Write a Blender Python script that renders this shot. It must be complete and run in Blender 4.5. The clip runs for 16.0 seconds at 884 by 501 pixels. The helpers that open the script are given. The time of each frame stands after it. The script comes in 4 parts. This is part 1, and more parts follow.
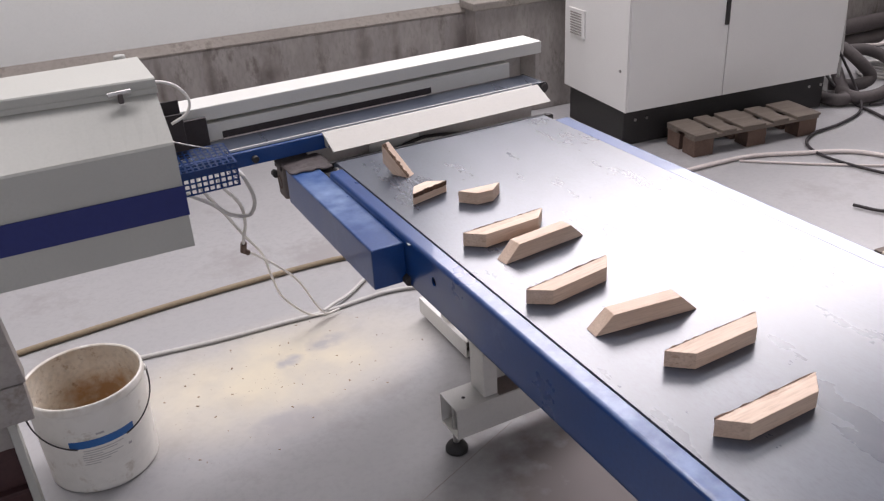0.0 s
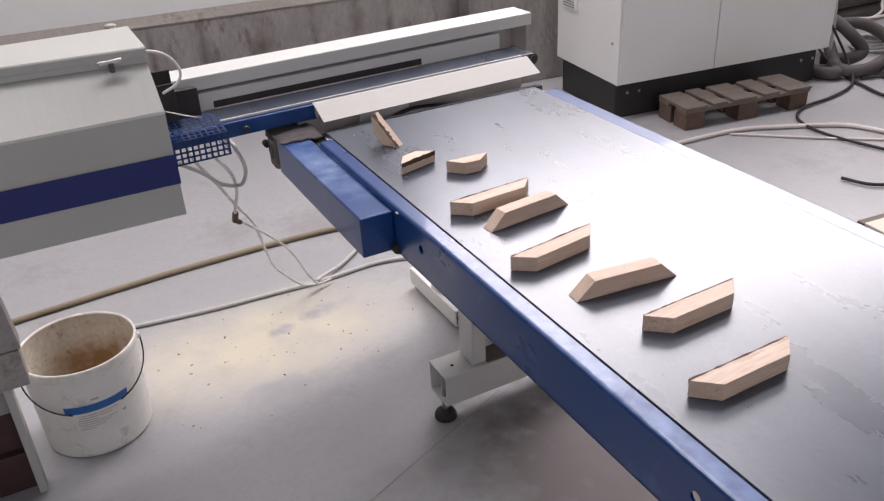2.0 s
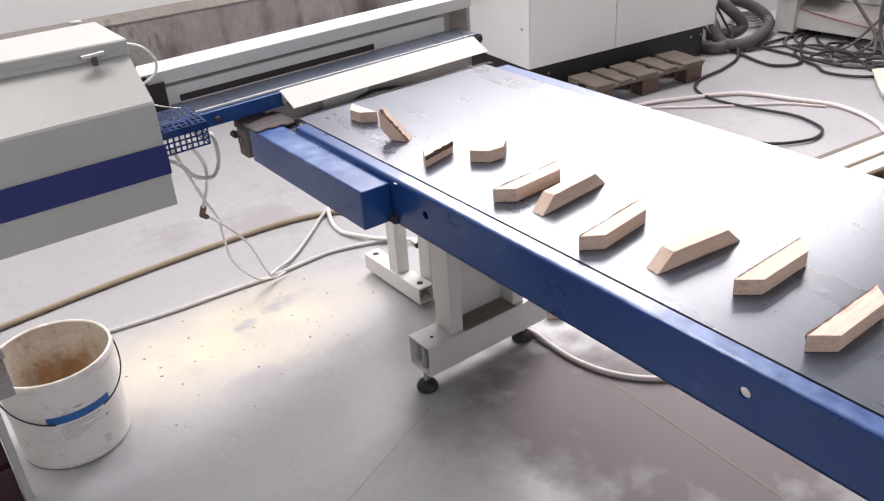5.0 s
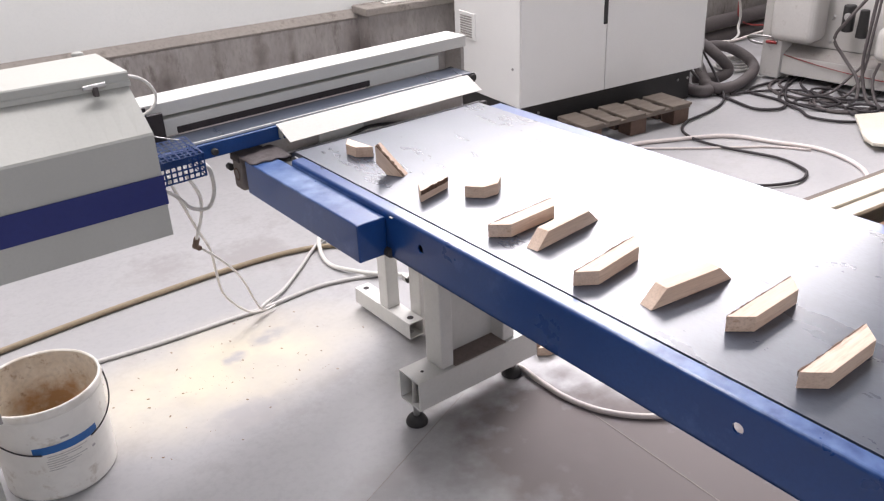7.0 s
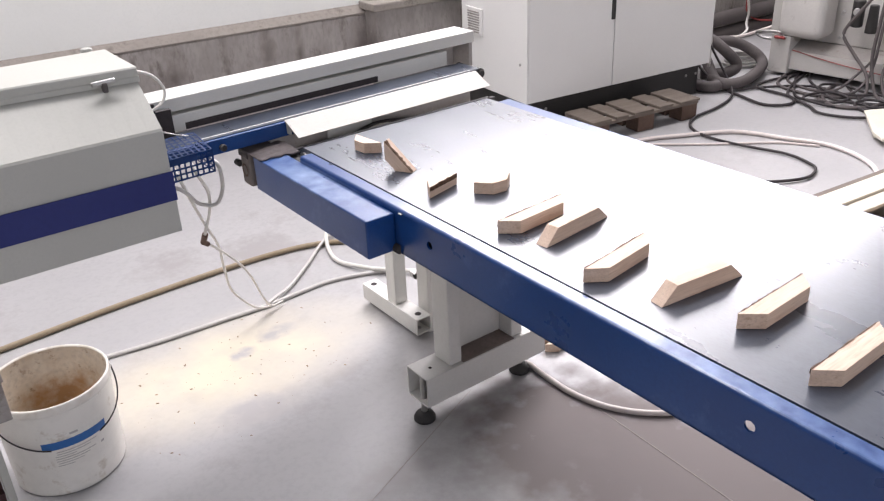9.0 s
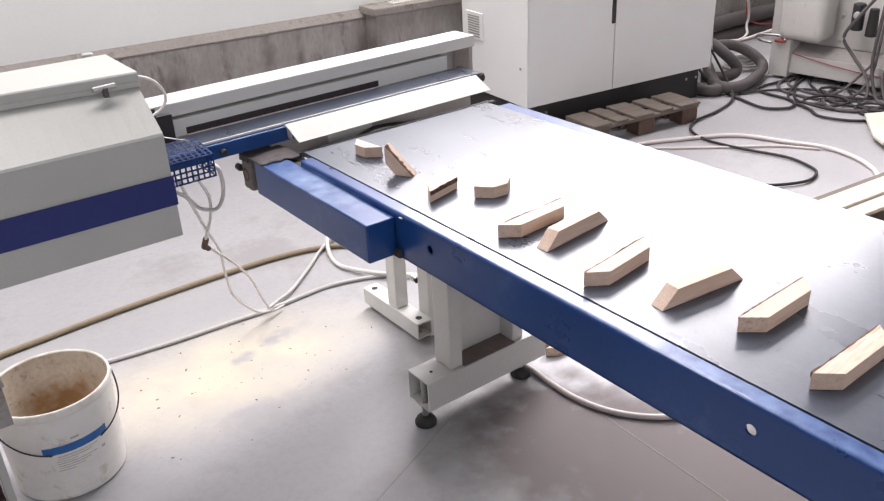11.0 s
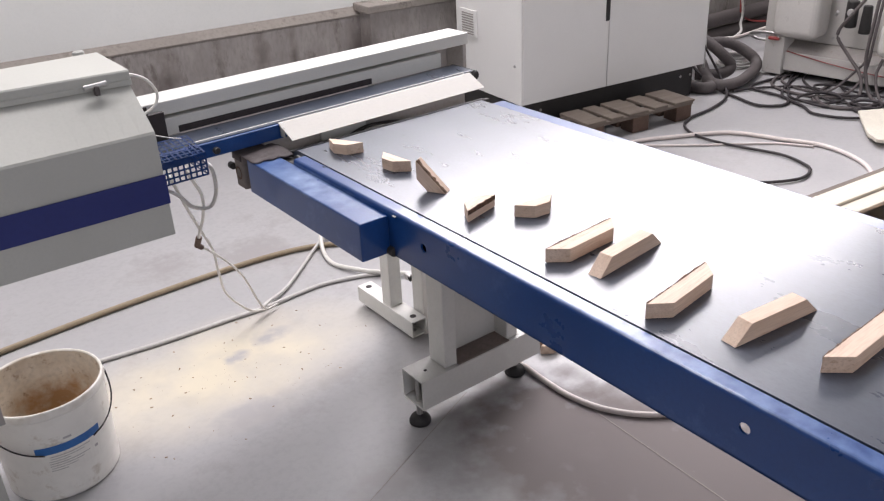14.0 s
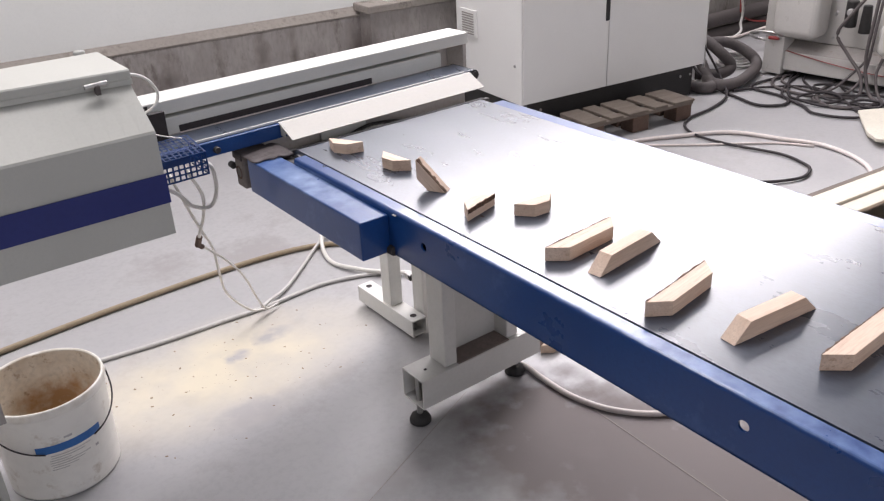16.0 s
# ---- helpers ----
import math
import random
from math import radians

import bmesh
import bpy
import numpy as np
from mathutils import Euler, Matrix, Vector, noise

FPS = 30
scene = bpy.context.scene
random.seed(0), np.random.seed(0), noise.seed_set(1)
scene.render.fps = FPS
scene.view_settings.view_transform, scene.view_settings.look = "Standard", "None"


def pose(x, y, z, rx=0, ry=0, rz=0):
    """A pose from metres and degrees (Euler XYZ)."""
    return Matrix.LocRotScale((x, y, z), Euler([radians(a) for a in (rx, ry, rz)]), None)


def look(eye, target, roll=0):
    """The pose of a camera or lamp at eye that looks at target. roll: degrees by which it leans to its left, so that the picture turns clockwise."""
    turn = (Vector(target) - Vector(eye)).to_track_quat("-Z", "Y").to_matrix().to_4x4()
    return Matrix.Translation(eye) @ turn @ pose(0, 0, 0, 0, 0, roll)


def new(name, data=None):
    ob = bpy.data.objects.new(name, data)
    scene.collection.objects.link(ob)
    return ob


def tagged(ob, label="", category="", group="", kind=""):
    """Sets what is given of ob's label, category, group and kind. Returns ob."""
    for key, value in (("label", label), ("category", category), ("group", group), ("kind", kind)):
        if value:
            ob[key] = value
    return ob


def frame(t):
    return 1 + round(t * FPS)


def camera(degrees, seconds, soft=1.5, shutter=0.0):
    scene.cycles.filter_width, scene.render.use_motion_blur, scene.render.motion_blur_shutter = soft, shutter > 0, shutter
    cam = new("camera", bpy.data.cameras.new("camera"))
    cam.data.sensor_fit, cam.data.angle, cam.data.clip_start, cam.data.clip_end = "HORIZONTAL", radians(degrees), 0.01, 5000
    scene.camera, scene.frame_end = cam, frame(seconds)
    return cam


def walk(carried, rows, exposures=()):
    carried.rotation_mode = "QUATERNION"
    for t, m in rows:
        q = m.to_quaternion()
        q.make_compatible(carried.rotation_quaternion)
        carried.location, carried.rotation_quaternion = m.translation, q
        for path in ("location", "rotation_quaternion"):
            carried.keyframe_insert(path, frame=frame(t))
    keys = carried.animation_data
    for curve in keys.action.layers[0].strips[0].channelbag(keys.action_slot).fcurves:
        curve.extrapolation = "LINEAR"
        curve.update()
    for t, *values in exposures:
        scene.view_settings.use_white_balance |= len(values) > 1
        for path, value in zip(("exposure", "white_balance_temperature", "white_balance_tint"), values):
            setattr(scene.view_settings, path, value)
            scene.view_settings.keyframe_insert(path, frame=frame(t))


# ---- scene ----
cam = camera(55.29, 16.0, soft=1.25, shutter=0.5)
PATH = [
    (0.0, pose(-0.588, -1.235, 1.520, 62.86, 3.01, -27.79)),
    (0.5, pose(-0.583, -1.253, 1.521, 63.15, 3.28, -28.16)),
    (1.0, pose(-0.585, -1.257, 1.523, 62.34, 3.26, -27.79)),
    (1.5, pose(-0.584, -1.260, 1.521, 61.93, 3.05, -27.87)),
    (2.0, pose(-0.589, -1.269, 1.523, 61.09, 2.71, -28.01)),
    (2.5, pose(-0.591, -1.277, 1.520, 60.23, 2.37, -28.45)),
    (3.0, pose(-0.595, -1.299, 1.514, 57.09, 2.64, -28.02)),
    (3.5, pose(-0.647, -1.277, 1.500, 57.98, 3.92, -32.14)),
    (4.0, pose(-0.748, -1.244, 1.501, 59.91, 4.18, -36.79)),
    (6.5, pose(-0.866, -1.234, 1.511, 61.84, 2.50, -37.25)),
    (7.0, pose(-0.865, -1.238, 1.509, 63.34, 2.13, -37.64)),
    (7.5, pose(-0.867, -1.239, 1.508, 63.37, 2.39, -37.37)),
    (8.0, pose(-0.870, -1.238, 1.509, 63.26, 2.41, -37.36)),
    (8.5, pose(-0.868, -1.238, 1.509, 63.17, 2.49, -37.28)),
    (9.0, pose(-0.868, -1.231, 1.509, 63.06, 2.24, -37.26)),
    (11.5, pose(-0.867, -1.232, 1.509, 63.36, 2.42, -37.24)),
    (12.0, pose(-0.861, -1.230, 1.507, 63.16, 2.48, -37.18)),
    (12.5, pose(-0.862, -1.229, 1.509, 63.17, 2.41, -37.28)),
    (13.0, pose(-0.863, -1.230, 1.505, 63.19, 2.36, -37.65)),
    (13.5, pose(-0.864, -1.230, 1.507, 63.22, 2.27, -37.72)),
    (14.0, pose(-0.862, -1.229, 1.508, 63.16, 2.33, -37.61)),
    (14.5, pose(-0.863, -1.231, 1.508, 63.03, 2.41, -37.69)),
    (15.0, pose(-0.864, -1.230, 1.507, 63.15, 2.37, -37.65)),
    (15.5, pose(-0.862, -1.232, 1.505, 63.20, 2.46, -37.63)),
    (16.0, pose(-0.864, -1.233, 1.507, 63.18, 2.37, -37.60)),
]
EXPOSURE = [(0.0, -0.12, 6500, 18), (2.5, -0.18, 6500, 18), (3.0, -0.28, 6500, 18), (3.5, 0.22, 6500, 17), (4.2, 0.32, 6500, 16), (6.5, 0.38, 6500, 16), (9.2, 0.38, 6500, 16), (13.0, 0.38, 6500, 16), (13.4, 0.12, 6500, 16), (16.0, 0.12, 6500, 16)]
walk(cam, PATH, exposures=EXPOSURE)

# ---- world and light ----
world = bpy.data.worlds.new("sky")
scene.world = world
world.use_nodes = True
wn = world.node_tree
sky = wn.nodes.new("ShaderNodeTexSky")
sky.sky_type = "NISHITA"
sky.sun_disc = False
sky.sun_elevation, sky.sun_rotation = radians(42), radians(55)
wn.links.new(sky.outputs[0], wn.nodes["Background"].inputs[0])
wn.nodes["Background"].inputs[1].default_value = 0.12


def area_light(name, eye, target, width, height, watts, color):
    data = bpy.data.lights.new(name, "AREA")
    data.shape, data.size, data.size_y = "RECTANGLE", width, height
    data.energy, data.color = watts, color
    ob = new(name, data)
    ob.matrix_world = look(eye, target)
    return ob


area_light("window_daylight", (4.45, 2.60, 3.20), (4.27, 0.03, 3.15), 6.2, 1.93, 440, (1.0, 0.98, 0.985))
# unseen overhead source, assumed from the bright upper faces
area_light("unseen_skylight", (0.0, 1.95, 5.10), (0.0, 1.8, 0.0), 7.0, 1.0, 255, (1.0, 0.985, 0.97))
# two fill lamps added behind the camera; no such source is known
area_light("front_fill_overhead", (-1.2, -3.0, 5.10), (-1.2, -2.9, 0.0), 5.0, 1.2, 10, (1.0, 0.97, 0.95))
area_light("front_fill_behind", (-1.0, -6.9, 2.9), (-1.0, 0.0, 2.7), 7.0, 2.0, 100, (1.0, 0.97, 0.95))

# ---- materials ----


def surface(name, base, other, scale=6.0, rough=0.5, metal=0.0, bump=0.06, fine=90.0, stain=None, stain_scale=2.0,
            stain_at=0.6, rough_var=0.12, stretch=(1, 1, 1), coat=0.0, spec=0.5, grain=0.86):
    """Two scales of variation, an optional stain layer, fine relief and uneven gloss."""
    m = bpy.data.materials.new(name)
    m.use_nodes = True
    t = m.node_tree
    b = t.nodes["Principled BSDF"]
    co = t.nodes.new("ShaderNodeTexCoord")
    mp = t.nodes.new("ShaderNodeMapping")
    mp.inputs["Scale"].default_value = stretch
    info = t.nodes.new("ShaderNodeObjectInfo")
    shift = t.nodes.new("ShaderNodeVectorMath")
    shift.operation = "SCALE"
    shift.inputs[0].default_value = (7.0, 3.0, 5.0)
    t.links.new(info.outputs["Random"], shift.inputs["Scale"])
    t.links.new(co.outputs["Object"], mp.inputs["Vector"])
    t.links.new(shift.outputs[0], mp.inputs["Location"])

    def tex(s, detail=5.0, r=0.6):
        n = t.nodes.new("ShaderNodeTexNoise")
        n.inputs["Scale"].default_value, n.inputs["Detail"].default_value, n.inputs["Roughness"].default_value = s, detail, r
        t.links.new(mp.outputs[0], n.inputs["Vector"])
        return n.outputs["Fac"]

    def ramp(fac, a, z):
        r = t.nodes.new("ShaderNodeMapRange")
        r.inputs["From Min"].default_value, r.inputs["From Max"].default_value = a, z
        t.links.new(fac, r.inputs["Value"])
        return r.outputs[0]

    def mix(fac, a, z):
        n = t.nodes.new("ShaderNodeMix")
        n.data_type = "RGBA"
        t.links.new(fac, n.inputs["Factor"])
        for sock, v in ((n.inputs["A"], a), (n.inputs["B"], z)):
            if isinstance(v, tuple):
                sock.default_value = (*v, 1)
            else:
                t.links.new(v, sock)
        return n.outputs["Result"]

    large, small = tex(scale), tex(fine, 3.0, 0.5)
    col = mix(ramp(large, 0.3, 0.7), base, other)
    dark = tuple(v * grain for v in base)
    col = mix(ramp(small, 0.45, 0.95), col, dark)
    if stain:
        st = tex(stain_scale, 8.0, 0.7)
        col = mix(ramp(st, stain_at, stain_at + 0.12), col, stain)
    t.links.new(col, b.inputs["Base Color"])
    rr = t.nodes.new("ShaderNodeMapRange")
    rr.inputs["To Min"].default_value, rr.inputs["To Max"].default_value = max(0.02, rough - rough_var), min(1, rough + rough_var)
    t.links.new(large, rr.inputs["Value"])
    t.links.new(rr.outputs[0], b.inputs["Roughness"])
    b.inputs["Metallic"].default_value = metal
    b.inputs["Coat Weight"].default_value = coat
    b.inputs["Specular IOR Level"].default_value = spec
    if bump:
        bp = t.nodes.new("ShaderNodeBump")
        bp.inputs["Strength"].default_value, bp.inputs["Distance"].default_value = bump, 0.002
        t.links.new(small, bp.inputs["Height"])
        t.links.new(bp.outputs[0], b.inputs["Normal"])
    return m


M_FLOOR = surface("polished_concrete", (0.350, 0.345, 0.352), (0.415, 0.408, 0.414), 1.3, 0.33, bump=0.03, fine=60, stain=(0.32, 0.305, 0.307), stain_scale=2.6, stain_at=0.56, rough_var=0.12, grain=0.93)
M_CONCRETE = surface("raw_concrete", (0.25, 0.226, 0.214), (0.38, 0.35, 0.33), 5.5, 0.85, bump=0.25, fine=38, stain=(0.17, 0.147, 0.137), stain_scale=7.5, stain_at=0.54, stretch=(1.5, 1, 0.6))
M_LEDGE = surface("dusty_concrete_ledge", (0.235, 0.208, 0.188), (0.315, 0.282, 0.252), 4.0, 0.9, bump=0.2, fine=60, stain=(0.15, 0.128, 0.112), stain_scale=8, stain_at=0.56)
M_WALL = surface("white_wall_panel", (0.74, 0.745, 0.72), (0.78, 0.78, 0.755), 2.0, 0.55, bump=0.02, grain=0.975)
M_FAR = surface("dull_hall_cladding", (0.22, 0.22, 0.22), (0.27, 0.265, 0.26), 1.0, 0.7, bump=0.02, grain=0.975)
M_CEIL = surface("ceiling_sheet", (0.28, 0.28, 0.275), (0.33, 0.33, 0.32), 2.0, 0.7, bump=0.02, grain=0.975)
M_BLUE = surface("blue_enamel", (0.004, 0.036, 0.155), (0.006, 0.048, 0.19), 5.0, 0.30, bump=0.03, fine=140, stain=(0.025, 0.07, 0.215), stain_scale=11, stain_at=0.58, rough_var=0.1, grain=0.975, spec=0.45, coat=0.25)
M_NAVY = surface("blue_stripe_paint", (0.006, 0.013, 0.115), (0.009, 0.018, 0.14), 5.0, 0.4, bump=0.02, grain=0.975)
M_PALE = surface("pale_grey_paint", (0.42, 0.42, 0.388), (0.455, 0.455, 0.422), 4.0, 0.5, spec=0.35, bump=0.02, fine=160, stain=(0.5, 0.48, 0.44), stain_scale=16, stain_at=0.68, grain=0.975)
M_BEAM = surface("light_grey_beam_paint", (0.58, 0.575, 0.545), (0.62, 0.615, 0.585), 4.0, 0.42, bump=0.02, fine=160, stain=(0.47, 0.45, 0.42), stain_scale=16, stain_at=0.68, grain=0.975)
M_SLIDE = surface("cream_slide_paint", (0.43, 0.41, 0.375), (0.47, 0.45, 0.415), 5.0, 0.5, bump=0.02, fine=160, stain=(0.38, 0.35, 0.31), stain_scale=14, stain_at=0.62, grain=0.975)
M_GREY = surface("mid_grey_paint", (0.35, 0.35, 0.328), (0.38, 0.38, 0.358), 4.0, 0.45, bump=0.02, fine=160, grain=0.975)
M_LEG = surface("leg_grey_paint", (0.66, 0.65, 0.62), (0.71, 0.70, 0.67), 6.0, 0.42, bump=0.02, stain=(0.52, 0.47, 0.41), stain_scale=18, stain_at=0.68, grain=0.96)
M_CAB = surface("cabinet_white_paint", (0.72, 0.71, 0.69), (0.76, 0.75, 0.73), 2.5, 0.5, bump=0.03, fine=220, grain=0.975)
M_BELT = surface("belt_rubber", (0.036, 0.045, 0.065), (0.062, 0.074, 0.100), 7.0, 0.285, bump=0.02, fine=110, stain=None, rough_var=0.05, stretch=(2.0, 0.8, 1), spec=0.8)
M_BLACK = surface("black_paint", (0.018, 0.016, 0.016), (0.03, 0.028, 0.027), 5.0, 0.5)
M_RUBBER = surface("black_rubber", (0.02, 0.019, 0.02), (0.04, 0.038, 0.038), 12.0, 0.6, bump=0.1)
M_STEEL = surface("worn_steel", (0.42, 0.41, 0.40), (0.52, 0.51, 0.5), 12.0, 0.38, metal=0.9, bump=0.04)
M_RUST = surface("dirty_end_cap", (0.028, 0.025, 0.026), (0.06, 0.053, 0.052), 14.0, 0.75, bump=0.2, stain=(0.045, 0.03, 0.025), stain_scale=24, stain_at=0.53)
M_CAP = surface("dirty_beige_cap", (0.15, 0.125, 0.112), (0.24, 0.205, 0.185), 14.0, 0.7, bump=0.15, stain=(0.13, 0.095, 0.08), stain_scale=24, stain_at=0.55)
M_FLAP = surface("dirty_leather_flap", (0.052, 0.042, 0.044), (0.092, 0.076, 0.076), 22.0, 0.8, bump=0.4, fine=60, stain=(0.045, 0.034, 0.032), stain_scale=30, stain_at=0.52)
# near-black, for dark parts and for shade put into holes and recesses
M_SLOT = surface("dark_part_and_recess_shade", (0.022, 0.016, 0.018), (0.035, 0.028, 0.03), 6.0, 0.7)
M_TUBE = surface("white_plastic_tube", (0.66, 0.64, 0.60), (0.72, 0.70, 0.66), 10.0, 0.4, bump=0.0)
M_WOOD = surface("fresh_cut_hardwood", (0.60, 0.435, 0.325), (0.74, 0.585, 0.47), 16.0, 0.62, bump=0.1, fine=130, stain=(0.47, 0.31, 0.215), stain_scale=34, stain_at=0.55, stretch=(0.22, 2.6, 2.6), grain=0.8)
M_BARK = surface("dark_bark", (0.06, 0.032, 0.02), (0.15, 0.08, 0.048), 60.0, 0.9, bump=0.5, fine=200)
M_PALLET = surface("weathered_pallet_wood", (0.125, 0.10, 0.082), (0.19, 0.157, 0.13), 9.0, 0.85, bump=0.25, fine=90, stain=(0.12, 0.09, 0.075), stain_scale=12, stretch=(0.4, 3, 3))
M_BLOCK = surface("chipboard_block", (0.11, 0.068, 0.052), (0.16, 0.105, 0.08), 20.0, 0.9, bump=0.3, fine=120)
M_BUCKET = surface("white_bucket_plastic", (0.74, 0.72, 0.67), (0.78, 0.76, 0.71), 6.0, 0.4, bump=0.03, fine=40, stain=(0.53, 0.475, 0.40), stain_scale=14, stain_at=0.57, grain=0.93)
M_BUCKET_IN = surface("sawdust_smeared_plastic", (0.62, 0.57, 0.49), (0.47, 0.40, 0.31), 15.0, 0.8, bump=0.35, fine=75, stain=(0.24, 0.17, 0.12), stain_scale=38, stain_at=0.57, grain=0.62)
M_DUST = surface("sawdust", (0.34, 0.21, 0.12), (0.47, 0.32, 0.20), 25.0, 0.95, bump=0.6, fine=140, stain=(0.34, 0.2, 0.1), stain_scale=30)
M_LABEL = surface("blue_label_band", (0.02, 0.12, 0.36), (0.03, 0.14, 0.40), 9.0, 0.45, bump=0.0)
M_INK = surface("grey_print", (0.40, 0.385, 0.37), (0.46, 0.445, 0.43), 9.0, 0.5, bump=0.0)
M_HOSE = surface("dusty_brown_hose", (0.27, 0.21, 0.135), (0.34, 0.275, 0.19), 5.0, 0.7, bump=0.1, stain=(0.10, 0.075, 0.06), stain_scale=3.5, stain_at=0.60)
M_GREYHOSE = surface("grey_plastic_hose", (0.50, 0.485, 0.465), (0.58, 0.565, 0.545), 5.0, 0.5, bump=0.02)
M_PINK = surface("pinkish_white_hose", (0.64, 0.57, 0.545), (0.70, 0.63, 0.605), 5.0, 0.5, bump=0.02)
M_CABLE = surface("black_cable_sheath", (0.028, 0.024, 0.026), (0.048, 0.042, 0.044), 8.0, 0.6, spec=0.25, bump=0.03)
M_CORR = surface("grey_flexible_duct", (0.075, 0.064, 0.064), (0.115, 0.100, 0.098), 6.0, 0.65, spec=0.3, bump=0.08)
M_RED = surface("red_plastic", (0.26, 0.03, 0.028), (0.33, 0.045, 0.04), 8.0, 0.45, bump=0.0)
M_CARD = surface("brown_cardboard", (0.33, 0.20, 0.12), (0.38, 0.24, 0.15), 5.0, 0.85, bump=0.1)
M_PINE = surface("pale_pine_plank", (0.60, 0.54, 0.44), (0.66, 0.60, 0.50), 7.0, 0.7, bump=0.1, stain=(0.44, 0.35, 0.26), stain_scale=7, stretch=(0.35, 3, 3))
M_SHEET = surface("cream_board", (0.58, 0.54, 0.46), (0.64, 0.60, 0.52), 4.0, 0.7, bump=0.03)
M_DARKRED = surface("dark_oxide_paint", (0.045, 0.018, 0.020), (0.07, 0.03, 0.03), 5.0, 0.6)
M_TRAY = surface("brown_film", (0.19, 0.15, 0.135), (0.25, 0.20, 0.18), 14.0, 0.9, bump=0.1, stain=(0.13, 0.10, 0.09), stain_scale=20)
# dirty grey paint, also the darker copy for grey parts in shade
M_SHADE = surface("dirty_or_shaded_grey_paint", (0.30, 0.275, 0.26), (0.36, 0.335, 0.315), 7.0, 0.55, bump=0.05, stain=(0.2, 0.165, 0.14), stain_scale=12)
M_CHIP = surface("brown_wood_chips", (0.16, 0.10, 0.06), (0.34, 0.23, 0.14), 60.0, 0.9, bump=0.2)

M_TANK = surface("dull_white_enamel", (0.50, 0.48, 0.455), (0.55, 0.53, 0.505), 4.0, 0.5, bump=0.03, stain=(0.35, 0.32, 0.29), stain_scale=9, stain_at=0.62, grain=0.96)
M_JOINT = surface("joint_filler", (0.30, 0.27, 0.245), (0.36, 0.325, 0.295), 9.0, 0.8, bump=0.05)



def add_stain_or_shade(m, place, size, color, grain=6.0, gain=2.2, bias=0.0, dull=None):
    """An uneven layer of colour round a spot: dust, stains, painted shade or sheen."""
    t = m.node_tree
    b = t.nodes["Principled BSDF"]
    old = b.inputs["Base Color"].links[0].from_socket
    co = t.nodes.new("ShaderNodeTexCoord")
    mp = t.nodes.new("ShaderNodeMapping")
    mp.vector_type = "TEXTURE"
    mp.inputs["Location"].default_value, mp.inputs["Scale"].default_value = place, size
    gr = t.nodes.new("ShaderNodeTexGradient")
    gr.gradient_type = "SPHERICAL"
    no = t.nodes.new("ShaderNodeTexNoise")
    no.inputs["Scale"].default_value, no.inputs["Detail"].default_value = grain, 8.0
    mul = t.nodes.new("ShaderNodeMath")
    mul.operation = "MULTIPLY"
    mix = t.nodes.new("ShaderNodeMix")
    mix.data_type = "RGBA"
    t.links.new(co.outputs["Object"], mp.inputs["Vector"])
    t.links.new(co.outputs["Object"], no.inputs["Vector"])
    t.links.new(mp.outputs[0], gr.inputs["Vector"])
    t.links.new(gr.outputs["Fac"], mul.inputs[0])
    t.links.new(no.outputs["Fac"], mul.inputs[1])
    mul2 = t.nodes.new("ShaderNodeMath")
    mul2.operation, mul2.use_clamp = "MULTIPLY_ADD", True
    mul2.inputs[1].default_value, mul2.inputs[2].default_value = gain, bias
    t.links.new(mul.outputs[0], mul2.inputs[0])
    t.links.new(mul2.outputs[0], mix.inputs["Factor"])
    t.links.new(old, mix.inputs["A"])
    mix.inputs["B"].default_value = (*color, 1)
    t.links.new(mix.outputs["Result"], b.inputs["Base Color"])
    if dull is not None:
        # the layer also takes the gloss off the surface
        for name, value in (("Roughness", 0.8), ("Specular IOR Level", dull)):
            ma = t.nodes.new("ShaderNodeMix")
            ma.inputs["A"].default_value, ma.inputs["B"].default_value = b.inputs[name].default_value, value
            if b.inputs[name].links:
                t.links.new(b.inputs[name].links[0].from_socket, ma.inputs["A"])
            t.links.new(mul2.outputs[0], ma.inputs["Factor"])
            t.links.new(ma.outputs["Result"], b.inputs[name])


add_stain_or_shade(M_FLOOR, (-0.12, 0.98, 0.0), (0.62, 0.34, 1.0), (0.62, 0.56, 0.44))
# drips and damp runs down the plinth, and a few dark pits
for x, w in ((-0.62, 0.05), (-0.20, 0.10), (0.02, 0.035), (0.26, 0.06), (0.55, 0.12), (0.83, 0.04), (1.06, 0.09), (1.24, 0.05), (1.62, 0.13)):
    add_stain_or_shade(M_CONCRETE, (x, 0.0, 0.40), (w, 1.0, 0.42), (0.15, 0.126, 0.117), 9.0, 2.6, -0.45)
# sawdust stuck low inside the bucket
add_stain_or_shade(M_BUCKET_IN, (0.05, 0.06, 0.08), (0.24, 0.26, 0.19), (0.36, 0.215, 0.11), 30.0, 6.0, -0.85)
# damp and scuffed patches; the last, under the belt, also paints in shade
for spot, reach, tone in (((0.10, 1.06, 0), (0.13, 0.09, 1), 0.37), ((-0.05, 1.014, 0), (0.10, 0.06, 1), 0.40), ((-0.14, 0.712, 0), (0.24, 0.12, 1), 0.37), ((0.00, 0.22, 0), (0.20, 0.15, 1), 0.34), ((0.25, 0.05, 0), (0.3, 0.28, 1), 0.30)):
    add_stain_or_shade(M_FLOOR, spot, reach, (tone, tone * 0.96, tone * 0.96), 15.0, 5.0, -1.0)
# greasy trodden dirt below the belt, darkened to paint in the belt's shade
add_stain_or_shade(M_FLOOR, (0.47, 0.06, 0.0), (0.42, 0.50, 1.0), (0.245, 0.216, 0.213), 12.0, 6.2, -0.8, 0.2)
